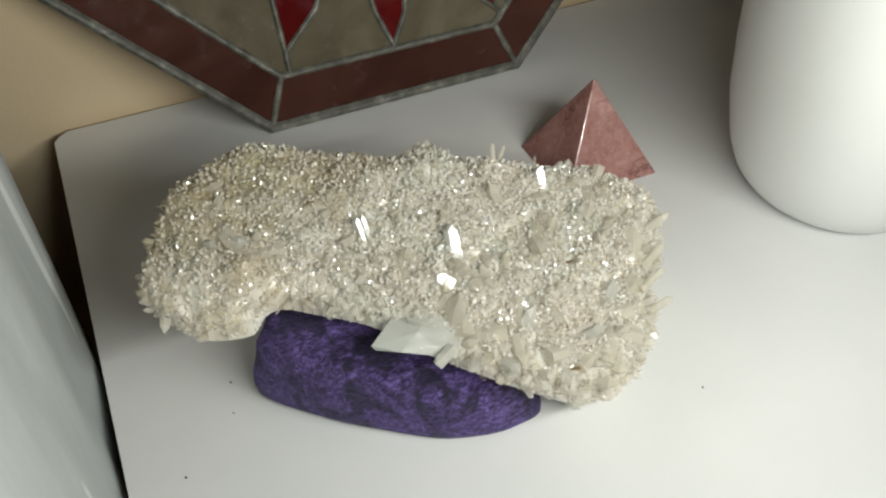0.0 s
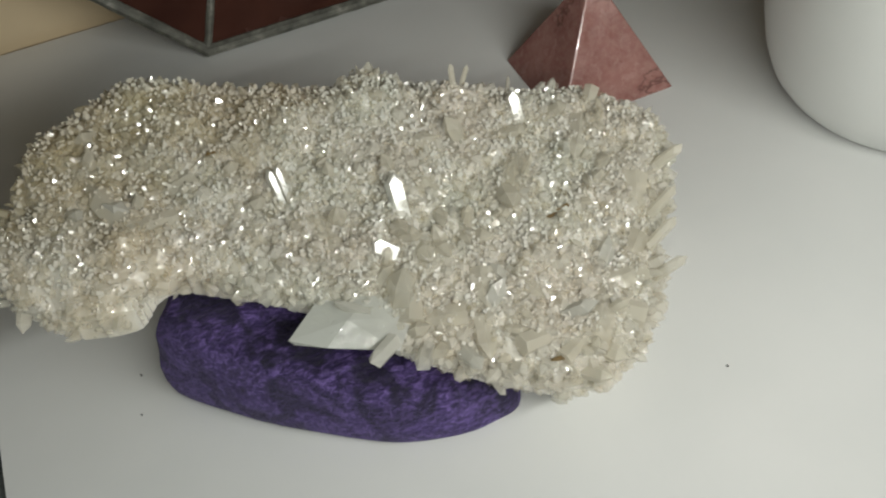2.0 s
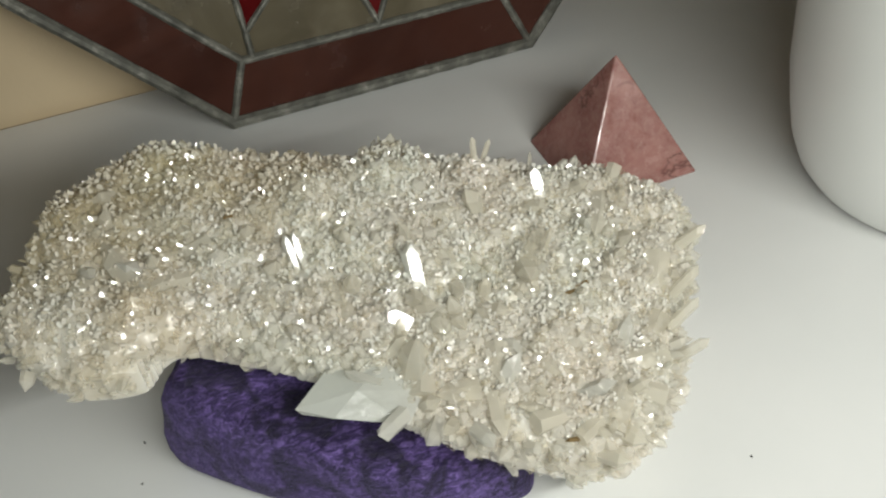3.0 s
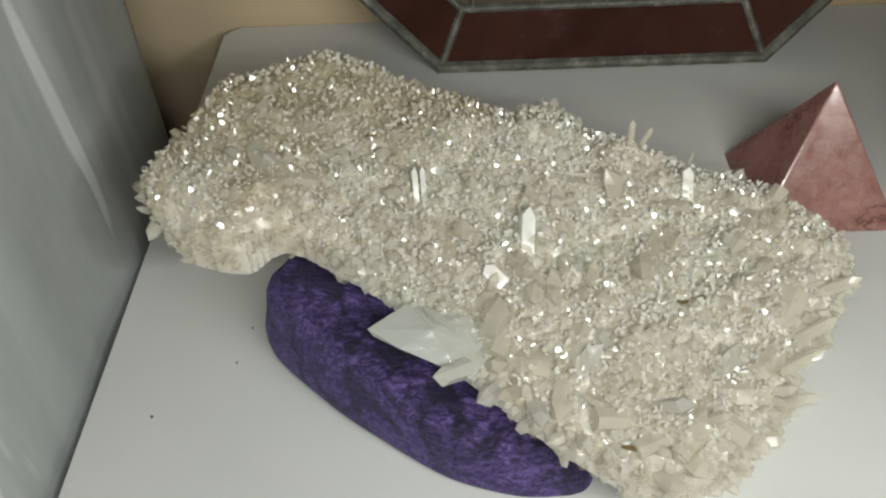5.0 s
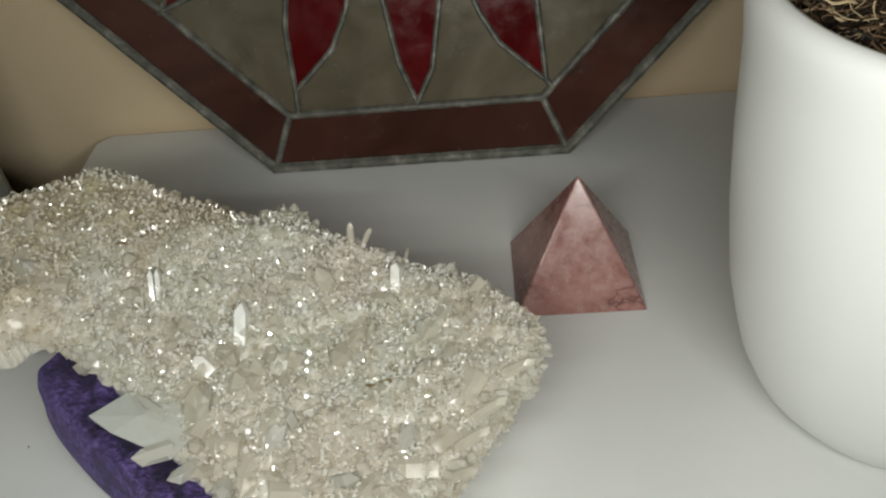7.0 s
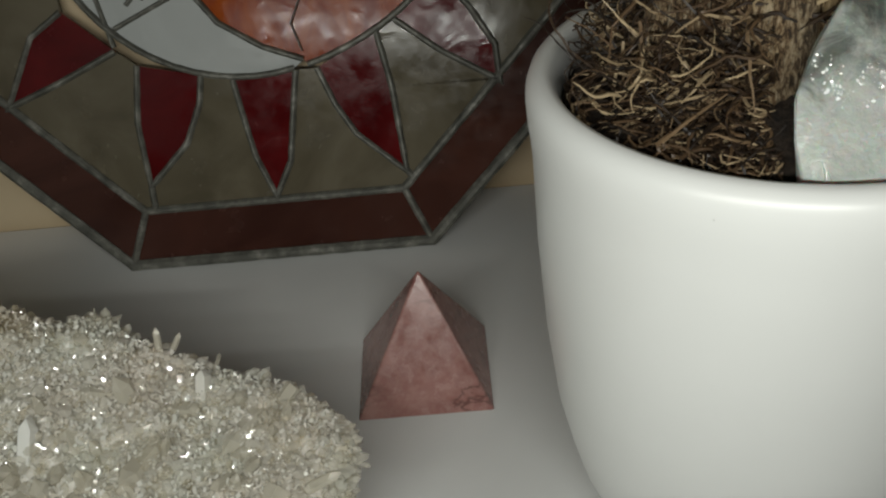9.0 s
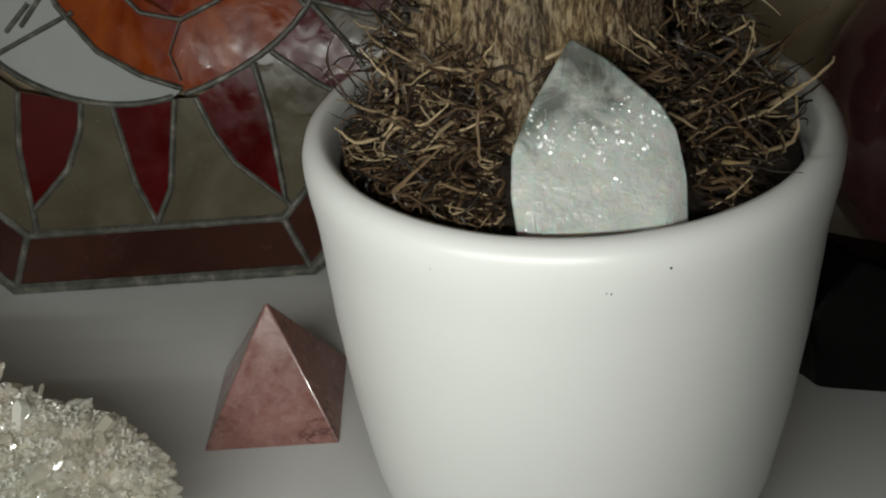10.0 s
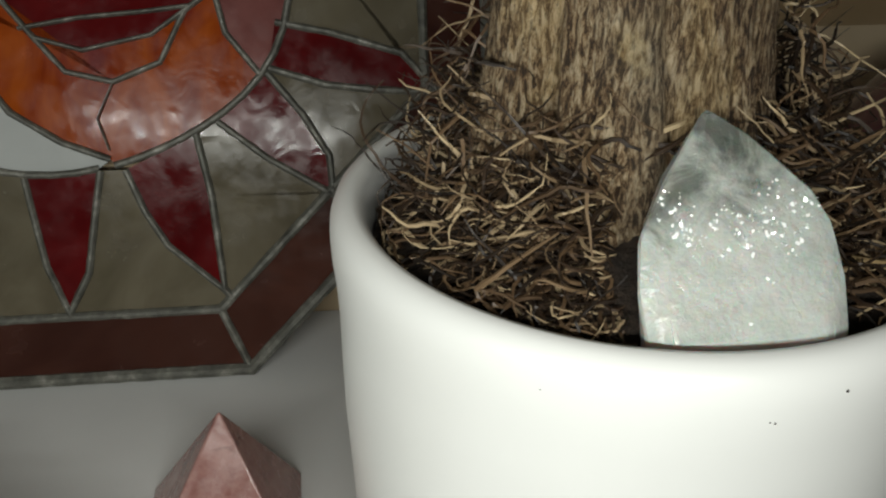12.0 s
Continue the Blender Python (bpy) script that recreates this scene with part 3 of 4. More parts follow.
def crystal_verts(sides_seed, radius, length, blunt):
    """A six-sided quartz prism with an uneven pyramid tip, standing on the origin."""
    rng = random.Random(sides_seed)
    flat = rng.uniform(0.6, 1.0)
    ring = [(math.cos(math.pi / 3 * k + rng.uniform(-0.18, 0.18)) * radius, math.sin(math.pi / 3 * k + rng.uniform(-0.18, 0.18)) * radius * flat) for k in range(6)]
    low = [(x * 1.05, y * 1.05, 0) for x, y in ring]
    high = [(x * 0.92, y * 0.92, length * (1 - blunt) + rng.uniform(-0.1, 0.1) * length) for x, y in ring]
    tip = [(rng.uniform(-0.3, 0.3) * radius, rng.uniform(-0.3, 0.3) * radius, length)]
    faces = [(k, (k + 1) % 6, 6 + (k + 1) % 6, 6 + k) for k in range(6)] + [(6 + k, 6 + (k + 1) % 6, 12) for k in range(6)]
    return low + high + tip, faces


def aim(direction, spin):
    return direction.to_track_quat("Z", "Y").to_matrix().to_4x4() @ Matrix.Rotation(spin, 4, "Z")


def quartz_cluster():
    root = thing("quartz_cluster", "large pale quartz crystal cluster propped on a purple velvet cushion", "crystal cluster", (0.03, -0.19, 0.0))
    rng = random.Random(4)
    # the bed: a lumpy slab inside the outline
    step, verts, faces, index = 0.0018, [], [], {}
    xs, ys = np.arange(-0.096, 0.156, step), np.arange(-0.266, -0.110, step)
    for i, x in enumerate(xs):
        for j, y in enumerate(ys):
            d = inside_depth(x, y)
            if d > 0.0022:
                index[i, j] = len(verts)
                near = noise.voronoi(Vector((x / 0.0062, y / 0.0062, 0.3)))[0][0]
                tiny = noise.voronoi(Vector((x / 0.0027, y / 0.0027, 7.3)))[0][0]
                relief = 0.0030 * (0.45 - near) + 0.0012 * (0.45 - tiny)
                verts += [(x, y, bed_top(x, y, d) + relief), (x, y, bed_under(x, y, d))]
    edges = {}
    for (i, j), a in index.items():
        q = [index.get(k) for k in ((i, j), (i + 1, j), (i + 1, j + 1), (i, j + 1))]
        if None not in q:
            faces += [tuple(q), tuple(k + 1 for k in q[::-1])]
            for u, v in zip(q, q[1:] + q[:1]):
                edges[u, v] = 1
    faces += [(v, u, u + 1, v + 1) for u, v in edges if (v, u) not in edges]
    under(new("matrix", mesh_from("matrix", verts, faces, QUARTZ_BED)), root)
    centre = Vector((0.03, -0.185))

    def lean(x, y, d, spread):
        out = (Vector((x, y)) - centre).normalized()
        push = max(0.0, 1 - d / 0.016)
        v = Vector((0.08, -0.29, 0.95)) + Vector((out.x, out.y, 0.1)) * push * 0.55
        return (v + Vector((rng.gauss(0, spread), rng.gauss(0, spread), rng.gauss(0, spread * 0.5)))).normalized()

    def somewhere(margin):
        while True:
            x, y = rng.uniform(-0.095, 0.153), rng.uniform(-0.264, -0.113)
            d = inside_depth(x, y)
            if d > margin:
                return x, y, d

    # the fine druse: thousands of tiny points, in patches of finer and coarser growth
    verts, faces = [], []
    for k in range(10000):
        x, y, d = somewhere(0.0012)
        coarse = min(1, max(0, (x * 0.55 - y - 0.165) / 0.07))
        patch = noise.noise(Vector((x * 38, y * 38, 7)))
        radius = min(0.0030, math.exp(rng.gauss(-6.85, 0.38)) * (1 + 0.5 * coarse + 0.6 * max(0, patch)))
        long = min(0.0060, radius * (rng.uniform(1.3, 2.8) if rng.random() < 0.85 else rng.uniform(3.5, 6.0)))
        cv, cf = crystal_verts(rng.random(), radius, long, rng.uniform(0.25, 0.5))
        hidden_front = -0.036 < x < 0.030 and y < -0.170
        low = rng.random() < 0.65 and d < 0.009 and not hidden_front
        z = rng.uniform(bed_under(x, y, d) + 0.001, bed_top(x, y, d)) if low else bed_top(x, y, d) - 0.62 * long + rng.uniform(-0.0008, 0.0010)
        grow = lean(x, y, d, 0.75)
        if low:
            out = (Vector((x, y)) - centre).normalized()
            grow = Vector((out.x + rng.gauss(0, 0.4), out.y + rng.gauss(0, 0.4), 0.25 + rng.gauss(0, 0.4))).normalized()
        m = Matrix.Translation((x, y, max(z, 0.004))) @ aim(grow, rng.uniform(0, 6.28))
        base = len(verts)
        verts += [m @ Vector(v) for v in cv]
        faces += [tuple(base + i for i in f) for f in cf]
    fine = under(new("druse", mesh_from("druse", verts, faces, QUARTZ)), root)
    tagged(fine, "fine glittering druse of tiny quartz points", kind="stuff")
    # clean tip facets added for sparkle, tilted towards the torch and its path
    verts, faces = [], []
    for k in range(4600):
        x, y, d = somewhere(0.003)
        p = Vector((x, y, bed_top(x, y, d) + rng.uniform(0.0006, 0.0022)))
        n = (Vector((rng.uniform(-0.02, 0.22), -0.405, 0.27)) - p).normalized() + Vector((rng.gauss(0, 0.10), rng.gauss(0, 0.10), rng.gauss(0, 0.10)))
        m = Matrix.Translation(p) @ aim(n.normalized(), rng.uniform(0, 6.28))
        a, b = 0.00016 + 0.0006 * rng.random() ** 2, rng.uniform(0.0003, 0.0011)
        base = len(verts)
        verts += [m @ Vector(q) for q in ((-a, -b, 0), (a, -b, 0), (a, b * 0.6, 0), (0, b, 0), (-a, b * 0.7, 0), (0, 0, -0.0030))]
        faces += [tuple(base + i for i in f) for f in ((0, 1, 2, 3, 4), (1, 0, 5), (2, 1, 5), (3, 2, 5), (4, 3, 5), (0, 4, 5))]
    tips = under(new("glitter", mesh_from("glitter", verts, faces, FLASH_SMALL)), root)
    tagged(tips, "small crystal tip facets tilted to glint in the torch light", kind="stuff")
    # larger points, one by one, on a few shared meshes
    shapes = [mesh_from("crystal", *crystal_verts(s, r, l, b), QUARTZ_BIG) for s, r, l, b in
              ((1, 0.0020, 0.0090, 0.30), (2, 0.0026, 0.0110, 0.32), (3, 0.0016, 0.0110, 0.22), (4, 0.0032, 0.0100, 0.42), (5, 0.0022, 0.0075, 0.40), (6, 0.0038, 0.0125, 0.36))]

    def stand(mesh, x, y, z, direction, spin, scale=1.0):
        ob = under(new("crystal", mesh), root)
        ob.matrix_basis = Matrix.Translation((x, y, z)) @ aim(direction, spin) @ Matrix.Scale(scale, 4)
        return ob

    for k in range(270):
        x, y, d = somewhere(0.003)
        coarse = min(1, max(0, (x * 0.55 - y - 0.165) / 0.07))
        size = (rng.uniform(0.5, 0.95) + 0.60 * coarse * rng.random()) * (0.65 if d < 0.012 else 1.0)
        stand(shapes[rng.randrange(6)], x, y, max(0.004, bed_top(x, y, d) - 0.0042), lean(x, y, d, 1.0), rng.uniform(0, 6.28), size)
    # single points that stand out
    spear = mesh_from("crystal", *crystal_verts(11, 0.0024, 0.0170, 0.25), QUARTZ_BIG)
    stand(spear, 0.0725, -0.152, 0.0690, Vector((0.05, 0.25, 0.95)).normalized(), 0.3, 0.55)
    stand(spear, 0.0765, -0.150, 0.0670, Vector((0.5, 0.3, 0.85)).normalized(), 0.9, 0.45)
    stand(spear, 0.092, -0.156, 0.0610, Vector((0.35, 0.5, 0.8)).normalized(), 1.3, 0.40)
    stand(spear, -0.078, -0.166, 0.067, Vector((-0.85, 0.1, 0.35)).normalized(), 1.3, 0.6)
    stand(spear, -0.075, -0.146, 0.074, Vector((-0.6, 0.5, 0.6)).normalized(), 0.2, 0.5)
    stand(spear, -0.058, -0.186, 0.060, Vector((-0.2, -0.8, 0.2)).normalized(), 0.2, 0.8)
    for x, y, z, dx, dy in ((0.112, -0.226, 0.038, 0.75, 0.15), (0.118, -0.216, 0.041, 0.8, 0.2), (0.108, -0.236, 0.034, 0.7, -0.1), (0.128, -0.200, 0.045, 0.8, 0.0)):
        stand(spear, x, y, z, Vector((dx, dy, 0.45)).normalized(), 0.5, 0.85)
    blade = [(-0.0140, -0.2208, 0.0560), (-0.0020, -0.2120, 0.0575), (0.0160, -0.2160, 0.0560), (0.0250, -0.2260, 0.0510), (0.0170, -0.2345, 0.0485), (-0.0040, -0.2275, 0.0545),
             (-0.0125, -0.2212, 0.0530), (0.0000, -0.2160, 0.0515), (0.0200, -0.2220, 0.0470), (0.0050, -0.2225, 0.0572)]
    part("crystal", hull([Vector(p) for p in blade]), BLADE, root, "broad pale quartz blade")
    slab = mesh_from("crystal", *crystal_verts(17, 0.0040, 0.0150, 0.35), BLADE)
    for x, y, dx, dy, dz, size in ((0.012, -0.220, -0.7, 0.3, 0.5, 0.8), (0.016, -0.231, -0.6, -0.5, 0.3, 0.9), (0.026, -0.236, -0.5, -0.7, 0.3, 0.8), (0.024, -0.222, 0.2, 0.6, 0.5, 1.0), (0.036, -0.241, 0.2, -0.8, 0.3, 0.7),
                                   (0.048, -0.232, 0.5, 0.3, 0.6, 0.9), (0.060, -0.226, -0.4, 0.5, 0.5, 0.8), (0.072, -0.240, 0.6, -0.3, 0.5, 0.9), (0.092, -0.228, 0.5, 0.4, 0.6, 0.8), (-0.044, -0.166, -0.6, 0.2, 0.5, 0.8), (-0.064, -0.160, 0.3, -0.4, 0.6, 0.7)):
        stand(slab, x, y, bed_top(x, y, 0.02) - 0.003, Vector((dx, dy, dz)).normalized(), x * 70, size)
    # flat facets that catch the light
    for x, y, w, h, turn in ((0.036, -0.192, 0.0020, 0.0095, -0.12), (0.090, -0.168, 0.0017, 0.0060, 0.05), (0.025, -0.206, 0.0022, 0.0042, 0.7), (0.000, -0.174, 0.0009, 0.0065, -0.1), (0.0025, -0.1735, 0.0008, 0.0060, -0.1)):
        p = Vector((x, y, bed_top(x, y, 0.02) + 0.0030))
        face = ((TORCH - p).normalized() + (Vector((-0.010, -0.383, 0.275)) - p).normalized()).normalized()
        m = Matrix.Translation(p) @ face.to_track_quat("Z", "Y").to_matrix().to_4x4() @ Matrix.Rotation(turn, 4, "Z")
        slab = [(-w, -h, 0), (w, -h, 0), (w, h * 0.6, 0), (0.2 * w, h, 0), (-w, h * 0.7, 0)]
        part("crystal", hull([m @ Vector(q) for q in slab] + [m @ Vector((q[0] * 1.5, q[1] * 1.05, -0.004)) for q in slab]), FLASH, root, "clear quartz prism with a bright facet")
    # broad cloudy prisms lying flat in the bed
    def block(seed):
        cv, cf = crystal_verts(seed, 0.0056, 0.0165, 0.35)
        turn = Matrix.Rotation(math.pi / 2, 4, "Y") @ Matrix.Translation((0, 0, -0.008))
        flat = Matrix.Diagonal((1.0, 1.0, 0.55, 1.0)) @ turn
        return mesh_from("crystal", [flat @ Vector(v) for v in cv], cf + [(5, 4, 3, 2, 1, 0)], QUARTZ_BIG)

    blocks = [block(s) for s in (51, 52, 53, 54)]
    for k, (x, y, size) in enumerate(((-0.052, -0.162, 1.5), (-0.064, -0.166, 0.9), (-0.040, -0.172, 0.9), (-0.030, -0.160, 0.8), (0.060, -0.246, 1.0), (0.082, -0.244, 1.5), (0.044, -0.240, 0.9), (0.098, -0.234, 1.0), (0.070, -0.252, 0.8),
                                      (0.092, -0.246, 0.8), (0.106, -0.226, 0.9), (0.116, -0.208, 1.0), (0.064, -0.228, 1.0), (0.050, -0.226, 0.9), (0.084, -0.226, 0.8), (0.122, -0.190, 0.9), (0.106, -0.184, 1.2), (0.096, -0.172, 0.9),
                                      (0.034, -0.230, 0.9), (0.026, -0.222, 0.8), (0.076, -0.192, 0.8), (0.050, -0.188, 0.7), (0.010, -0.196, 0.8), (-0.010, -0.184, 0.7), (0.118, -0.170, 0.8))):
        stand(blocks[k % 4], x, y, bed_top(x, y, 0.02) - 0.0012 * size, Vector((0.08 + rng.gauss(0, 0.15), -0.29 + rng.gauss(0, 0.15), 0.95)).normalized(), x * 90, size)
    # rusty stains between the points
    for x, y in ((0.083, -0.2085), (0.0875, -0.2075), (-0.016, -0.1535), (0.0625, -0.2545)):
        bm = hull([Vector((x, y, bed_top(x, y, 0.02) + 0.0006)) + Vector((rng.uniform(-1, 1) * 0.0030, rng.uniform(-1, 1) * 0.0010, rng.uniform(-1, 1) * 0.0010)) for _ in range(12)])
        part("iron_stain", bm, IRON, root, "rusty brown mineral stain")


quartz_cluster()


def velvet_cushion():
    front = [(-0.0540, -0.176), (-0.0585, -0.187), (-0.0365, -0.2090), (-0.0170, -0.2240), (0.0070, -0.2395), (0.0260, -0.2460), (0.0420, -0.2472), (0.0545, -0.2425)]
    plan = np.array(rounded(front + [(0.060, -0.215), (0.052, -0.165), (0.015, -0.140), (-0.022, -0.142), (-0.042, -0.156)], 8))
    mid = plan.mean(0)
    n = len(plan)
    rows = []
    for s, lift in ((0.94, 0.0), (0.985, 0.08), (1.0, 0.20), (0.99, 0.36), (0.96, 0.56), (0.92, 0.76), (0.87, 0.90), (0.81, 0.98), (0.72, 1.0), (0.55, 1.0), (0.3, 1.0)):
        row = []
        for x, y in plan:
            px, py = mid[0] + (x - mid[0]) * s, mid[1] + (y - mid[1]) * s
            top = max(0.012, 0.1235 - 0.0856 * px + 0.3068 * py - 0.0235)
            w = noise.noise(Vector((px * 55, py * 55, lift * 2.5)))
            out = 0.0022 * w * math.sin(math.pi * min(1, lift))
            row.append(Vector((px + (x - mid[0]) * out * 14, py + (y - mid[1]) * out * 14, max(0.0005, top * lift))))
        rows.append(row)
    verts = [v for row in rows for v in row] + [Vector((mid[0], mid[1], rows[-1][0].z))]
    faces = [(r * n + i, r * n + (i + 1) % n, (r + 1) * n + (i + 1) % n, (r + 1) * n + i) for r in range(len(rows) - 1) for i in range(n)]
    faces += [((len(rows) - 1) * n + i, (len(rows) - 1) * n + (i + 1) % n, len(verts) - 1) for i in range(n)]
    faces.append(tuple(range(n - 1, -1, -1)))
    ob = new("velvet_cushion", mesh_from("velvet_cushion", verts, faces, VELVET, True))
    tagged(ob, "purple crushed velvet cushion lying under the quartz cluster", "cushion")


velvet_cushion()


# ---- the pink pyramid ----
def pyramid():
    base = [Vector(p) for p in ((0.1325, -0.1265, 0), (0.1905, -0.1260, 0), (0.1885, -0.0705, 0), (0.1305, -0.0735, 0))]
    tip = Vector((0.1632, -0.0920, 0.0515))
    bm = bmesh.new()
    ring = [bm.verts.new(p) for p in base]
    top = bm.verts.new(tip)
    bm.faces.new(ring[::-1])
    for i in range(4):
        bm.faces.new((ring[i], ring[(i + 1) % 4], top))
    bmesh.ops.bevel(bm, geom=bm.edges[:], offset=0.0008, segments=2, affect="EDGES", profile=0.6)
    for v in bm.verts:
        v.co.z = max(v.co.z, 0.0)
    tagged(part("stone_pyramid", bm, PINK, None), "polished pink stone pyramid with dark veins on the table", "pyramid")


pyramid()


# ---- the pot, its plant and the quartz point ----
POT = (0.2824, -0.1671, 0.0)


def plant_pot():
    root = thing("plant_pot", "smooth white glazed ceramic plant pot on the table", "pot", POT)
    profile = [(0, 0.0015), (0.043, 0.0015), (0.0445, 0.0), (0.0475, 0.0004), (0.0525, 0.003), (0.0570, 0.009), (0.0612, 0.019), (0.0644, 0.032), (0.0680, 0.050), (0.0708, 0.080),
               (0.0722, 0.112), (0.0724, 0.142), (0.0728, 0.149), (0.0734, 0.155), (0.0736, 0.160), (0.0734, 0.1632), (0.0724, 0.1660), (0.0707, 0.1677), (0.0686, 0.1685), (0.0670, 0.1681), (0.0656, 0.1664),
               (0.0648, 0.163), (0.0641, 0.154), (0.0624, 0.130), (0.0600, 0.090), (0, 0.088)]
    part("body", turned(profile, POT, 128), CERAMIC, root, smooth=True)
    for a, z, s in ((-77.9, 0.1618, 0.00036), (-88.0, 0.1570, 0.00026), (-88.8, 0.1573, 0.00020), (-120, 0.1600, 0.0002)):
        r = 0.0735 - 0.02 * abs(0.160 - z)
        bm = bmesh.new()
        bmesh.ops.create_icosphere(bm, subdivisions=1, radius=s)
        bmesh.ops.translate(bm, verts=bm.verts[:], vec=(POT[0] + r * math.cos(radians(a)), POT[1] + r * math.sin(radians(a)), z))
        part("glaze_speck", bm, SPECK, root, "tiny dark speck in the glaze")


plant_pot()


def soil_height(r):
    return 0.1555 + 0.0345 * max(0.0, 1 - r / 0.064) ** 0.8


def plant():
    verts, faces, steps = [], [], 72
    rows = 14
    for i in range(rows):
        r = 0.0632 * (1 - i / rows)
        for k in range(steps):
            a = 2 * math.pi * k / steps
            x, y = POT[0] + r * math.cos(a), POT[1] + r * math.sin(a)
            verts.append((x, y, soil_height(r) + 0.0035 * noise.noise(Vector((x * 130, y * 130, 2)))))
    for i in range(rows - 1):
        for k in range(steps):
            j = (k + 1) % steps
            faces.append((i * steps + k, i * steps + j, (i + 1) * steps + j, (i + 1) * steps + k))
    faces.append(tuple((rows - 1) * steps + k for k in range(steps)))
    bed = new("potting_soil", mesh_from("potting_soil", verts, faces, SOIL, True))
    tagged(bed, "dark peaty soil filling the white pot", "soil", kind="stuff")

    root = thing("palm_plant", "thick brown palm trunk with matted roots growing in the white pot", "plant", (POT[0], POT[1], 0.165))
    # fluted trunk
    verts, faces, steps = [], [], 200
    levels = [0.155 + 0.0035 * k for k in range(80)]
    for z in levels:
        f = max(0.0, 1 - (z - 0.165) / 0.06)
        r0 = 0.0290 + 0.0095 * f * f - 0.010 * max(0, (z - 0.26) / 0.17)
        for k in range(steps):
            a = 2 * math.pi * k / steps
            lobes = 0.0034 * abs(math.cos(2.5 * (a + 1.5708) + 0.25 + 2.5 * (z - 0.17))) ** 0.6 - 0.002 + 0.0008 * math.cos(7 * a + 1.2) + 0.0016 * noise.noise(Vector((math.cos(a) * 3.2, math.sin(a) * 3.2, z * 22)))
            rough = 0.0009 * noise.noise(Vector((math.cos(a) * 22, math.sin(a) * 22, z * 140)))
            bend = a + 1.6 * (z - 0.2) + 0.06 * noise.noise(Vector((a, z * 60, 4)))
            furrow = sum(deep * math.exp(-(((bend + at + math.pi) % (2 * math.pi) - math.pi) / wide) ** 2) for at, deep, wide in ((1.545, 0.0040, 0.075), (2.38, 0.0034, 0.06), (0.75, 0.0020, 0.06)))
            r = r0 + lobes * 0.7 + rough - furrow
            verts.append((POT[0] - 0.0067 + r * math.cos(a), POT[1] + 0.0025 + r * math.sin(a), z))
    for i in range(len(levels) - 1):
        for k in range(steps):
            j = (k + 1) % steps
            faces.append((i * steps + k, i * steps + j, (i + 1) * steps + j, (i + 1) * steps + k))
    faces.append(tuple((len(levels) - 1) * steps + k for k in range(steps)))
    under(new("trunk", mesh_from("trunk", verts, faces, BARK, True)), root)

    rng = random.Random(9)
    verts, faces = [], []

    def root_tube(points, radius):
        if any(abs(p.x - 0.2850) < 0.0190 and p.y < -0.2000 for p in points):
            return
        base, n = len(verts), len(points)
        for i, p in enumerate(points):
            d = (points[min(i + 1, n - 1)] - points[max(i - 1, 0)]).normalized()
            a = d.orthogonal().normalized()
            b = d.cross(a)
            r = radius * (1 - 0.75 * (i / (n - 1)) ** 2)
            for k in range(4):
                c, s = math.cos(k * math.pi / 2), math.sin(k * math.pi / 2)
                verts.append(p + a * c * r + b * s * r)
        for i in range(n - 1):
            for k in range(4):
                j = (k + 1) % 4
                faces.append((base + i * 4 + k, base + i * 4 + j, base + i * 4 + 4 + j, base + i * 4 + 4 + k))

    for k in range(2300):
        a = rng.uniform(0, 2 * math.pi)
        r = rng.uniform(0.030, 0.060 if math.sin(a) < 0.1 and math.cos(a) < 0.5 else 0.054) if rng.random() < 0.72 else rng.uniform(0.026, 0.036)
        z = soil_height(r) + rng.uniform(0.0, 0.004) + (0.016 * rng.random() ** 2 if r < 0.040 else 0)
        p = Vector((POT[0] + r * math.cos(a), POT[1] + r * math.sin(a), z))
        if abs(p.x - 0.2850) < 0.0215 and p.y < -0.2035:
            continue
        heading = a + rng.gauss(0, 1.2)
        curl, lift = rng.gauss(0, 0.20), rng.uniform(-0.4, 0.6)
        stepn, pts = rng.uniform(0.0012, 0.0026), []
        for i in range(rng.randint(8, 15)):
            pts.append(p.copy())
            heading += curl + rng.gauss(0, 0.34)
            lift += rng.gauss(-0.05, 0.30)
            p = p + Vector((math.cos(heading) * stepn, math.sin(heading) * stepn, math.sin(lift) * stepn))
            rr = math.hypot(p.x - POT[0], p.y - POT[1])
            if abs(p.x - 0.2850) < 0.0220 and p.y < -0.2035:
                break
            if rr > 0.0625 and p.z < 0.173:
                heading += 1.3
                p.x, p.y = POT[0] + (p.x - POT[0]) * 0.0618 / rr, POT[1] + (p.y - POT[1]) * 0.0618 / rr
            p.z = max(p.z, soil_height(min(rr, 0.064)) + 0.0002)
        if len(pts) > 3:
            root_tube(pts, rng.uniform(0.00022, 0.00072) * rng.uniform(0.8, 1.0))
    # curled fibres heaped round the foot of the trunk
    for k in range(1500):
        a = rng.uniform(0, 2 * math.pi) if k < 800 else rng.uniform(-2.9, -0.5)
        r = rng.uniform(0.031, 0.047)
        p = Vector((POT[0] + r * math.cos(a), POT[1] + r * math.sin(a), soil_height(r) + rng.uniform(0.0, 0.016) * (0.05 - r) / 0.019))
        heading, curl, lift, pts = rng.uniform(0, 6.28), rng.gauss(0, 0.35), rng.uniform(-0.8, 0.9), []
        for i in range(rng.randint(7, 13)):
            pts.append(p.copy())
            heading += curl + rng.gauss(0, 0.25)
            lift += rng.gauss(-0.06, 0.3)
            p = p + Vector((math.cos(heading), math.sin(heading), math.sin(lift))) * rng.uniform(0.0009, 0.0018)
            if abs(p.x - 0.2850) < 0.0220 and p.y < -0.2035:
                break
        if len(pts) > 3:
            root_tube(pts, rng.uniform(0.00022, 0.00056))
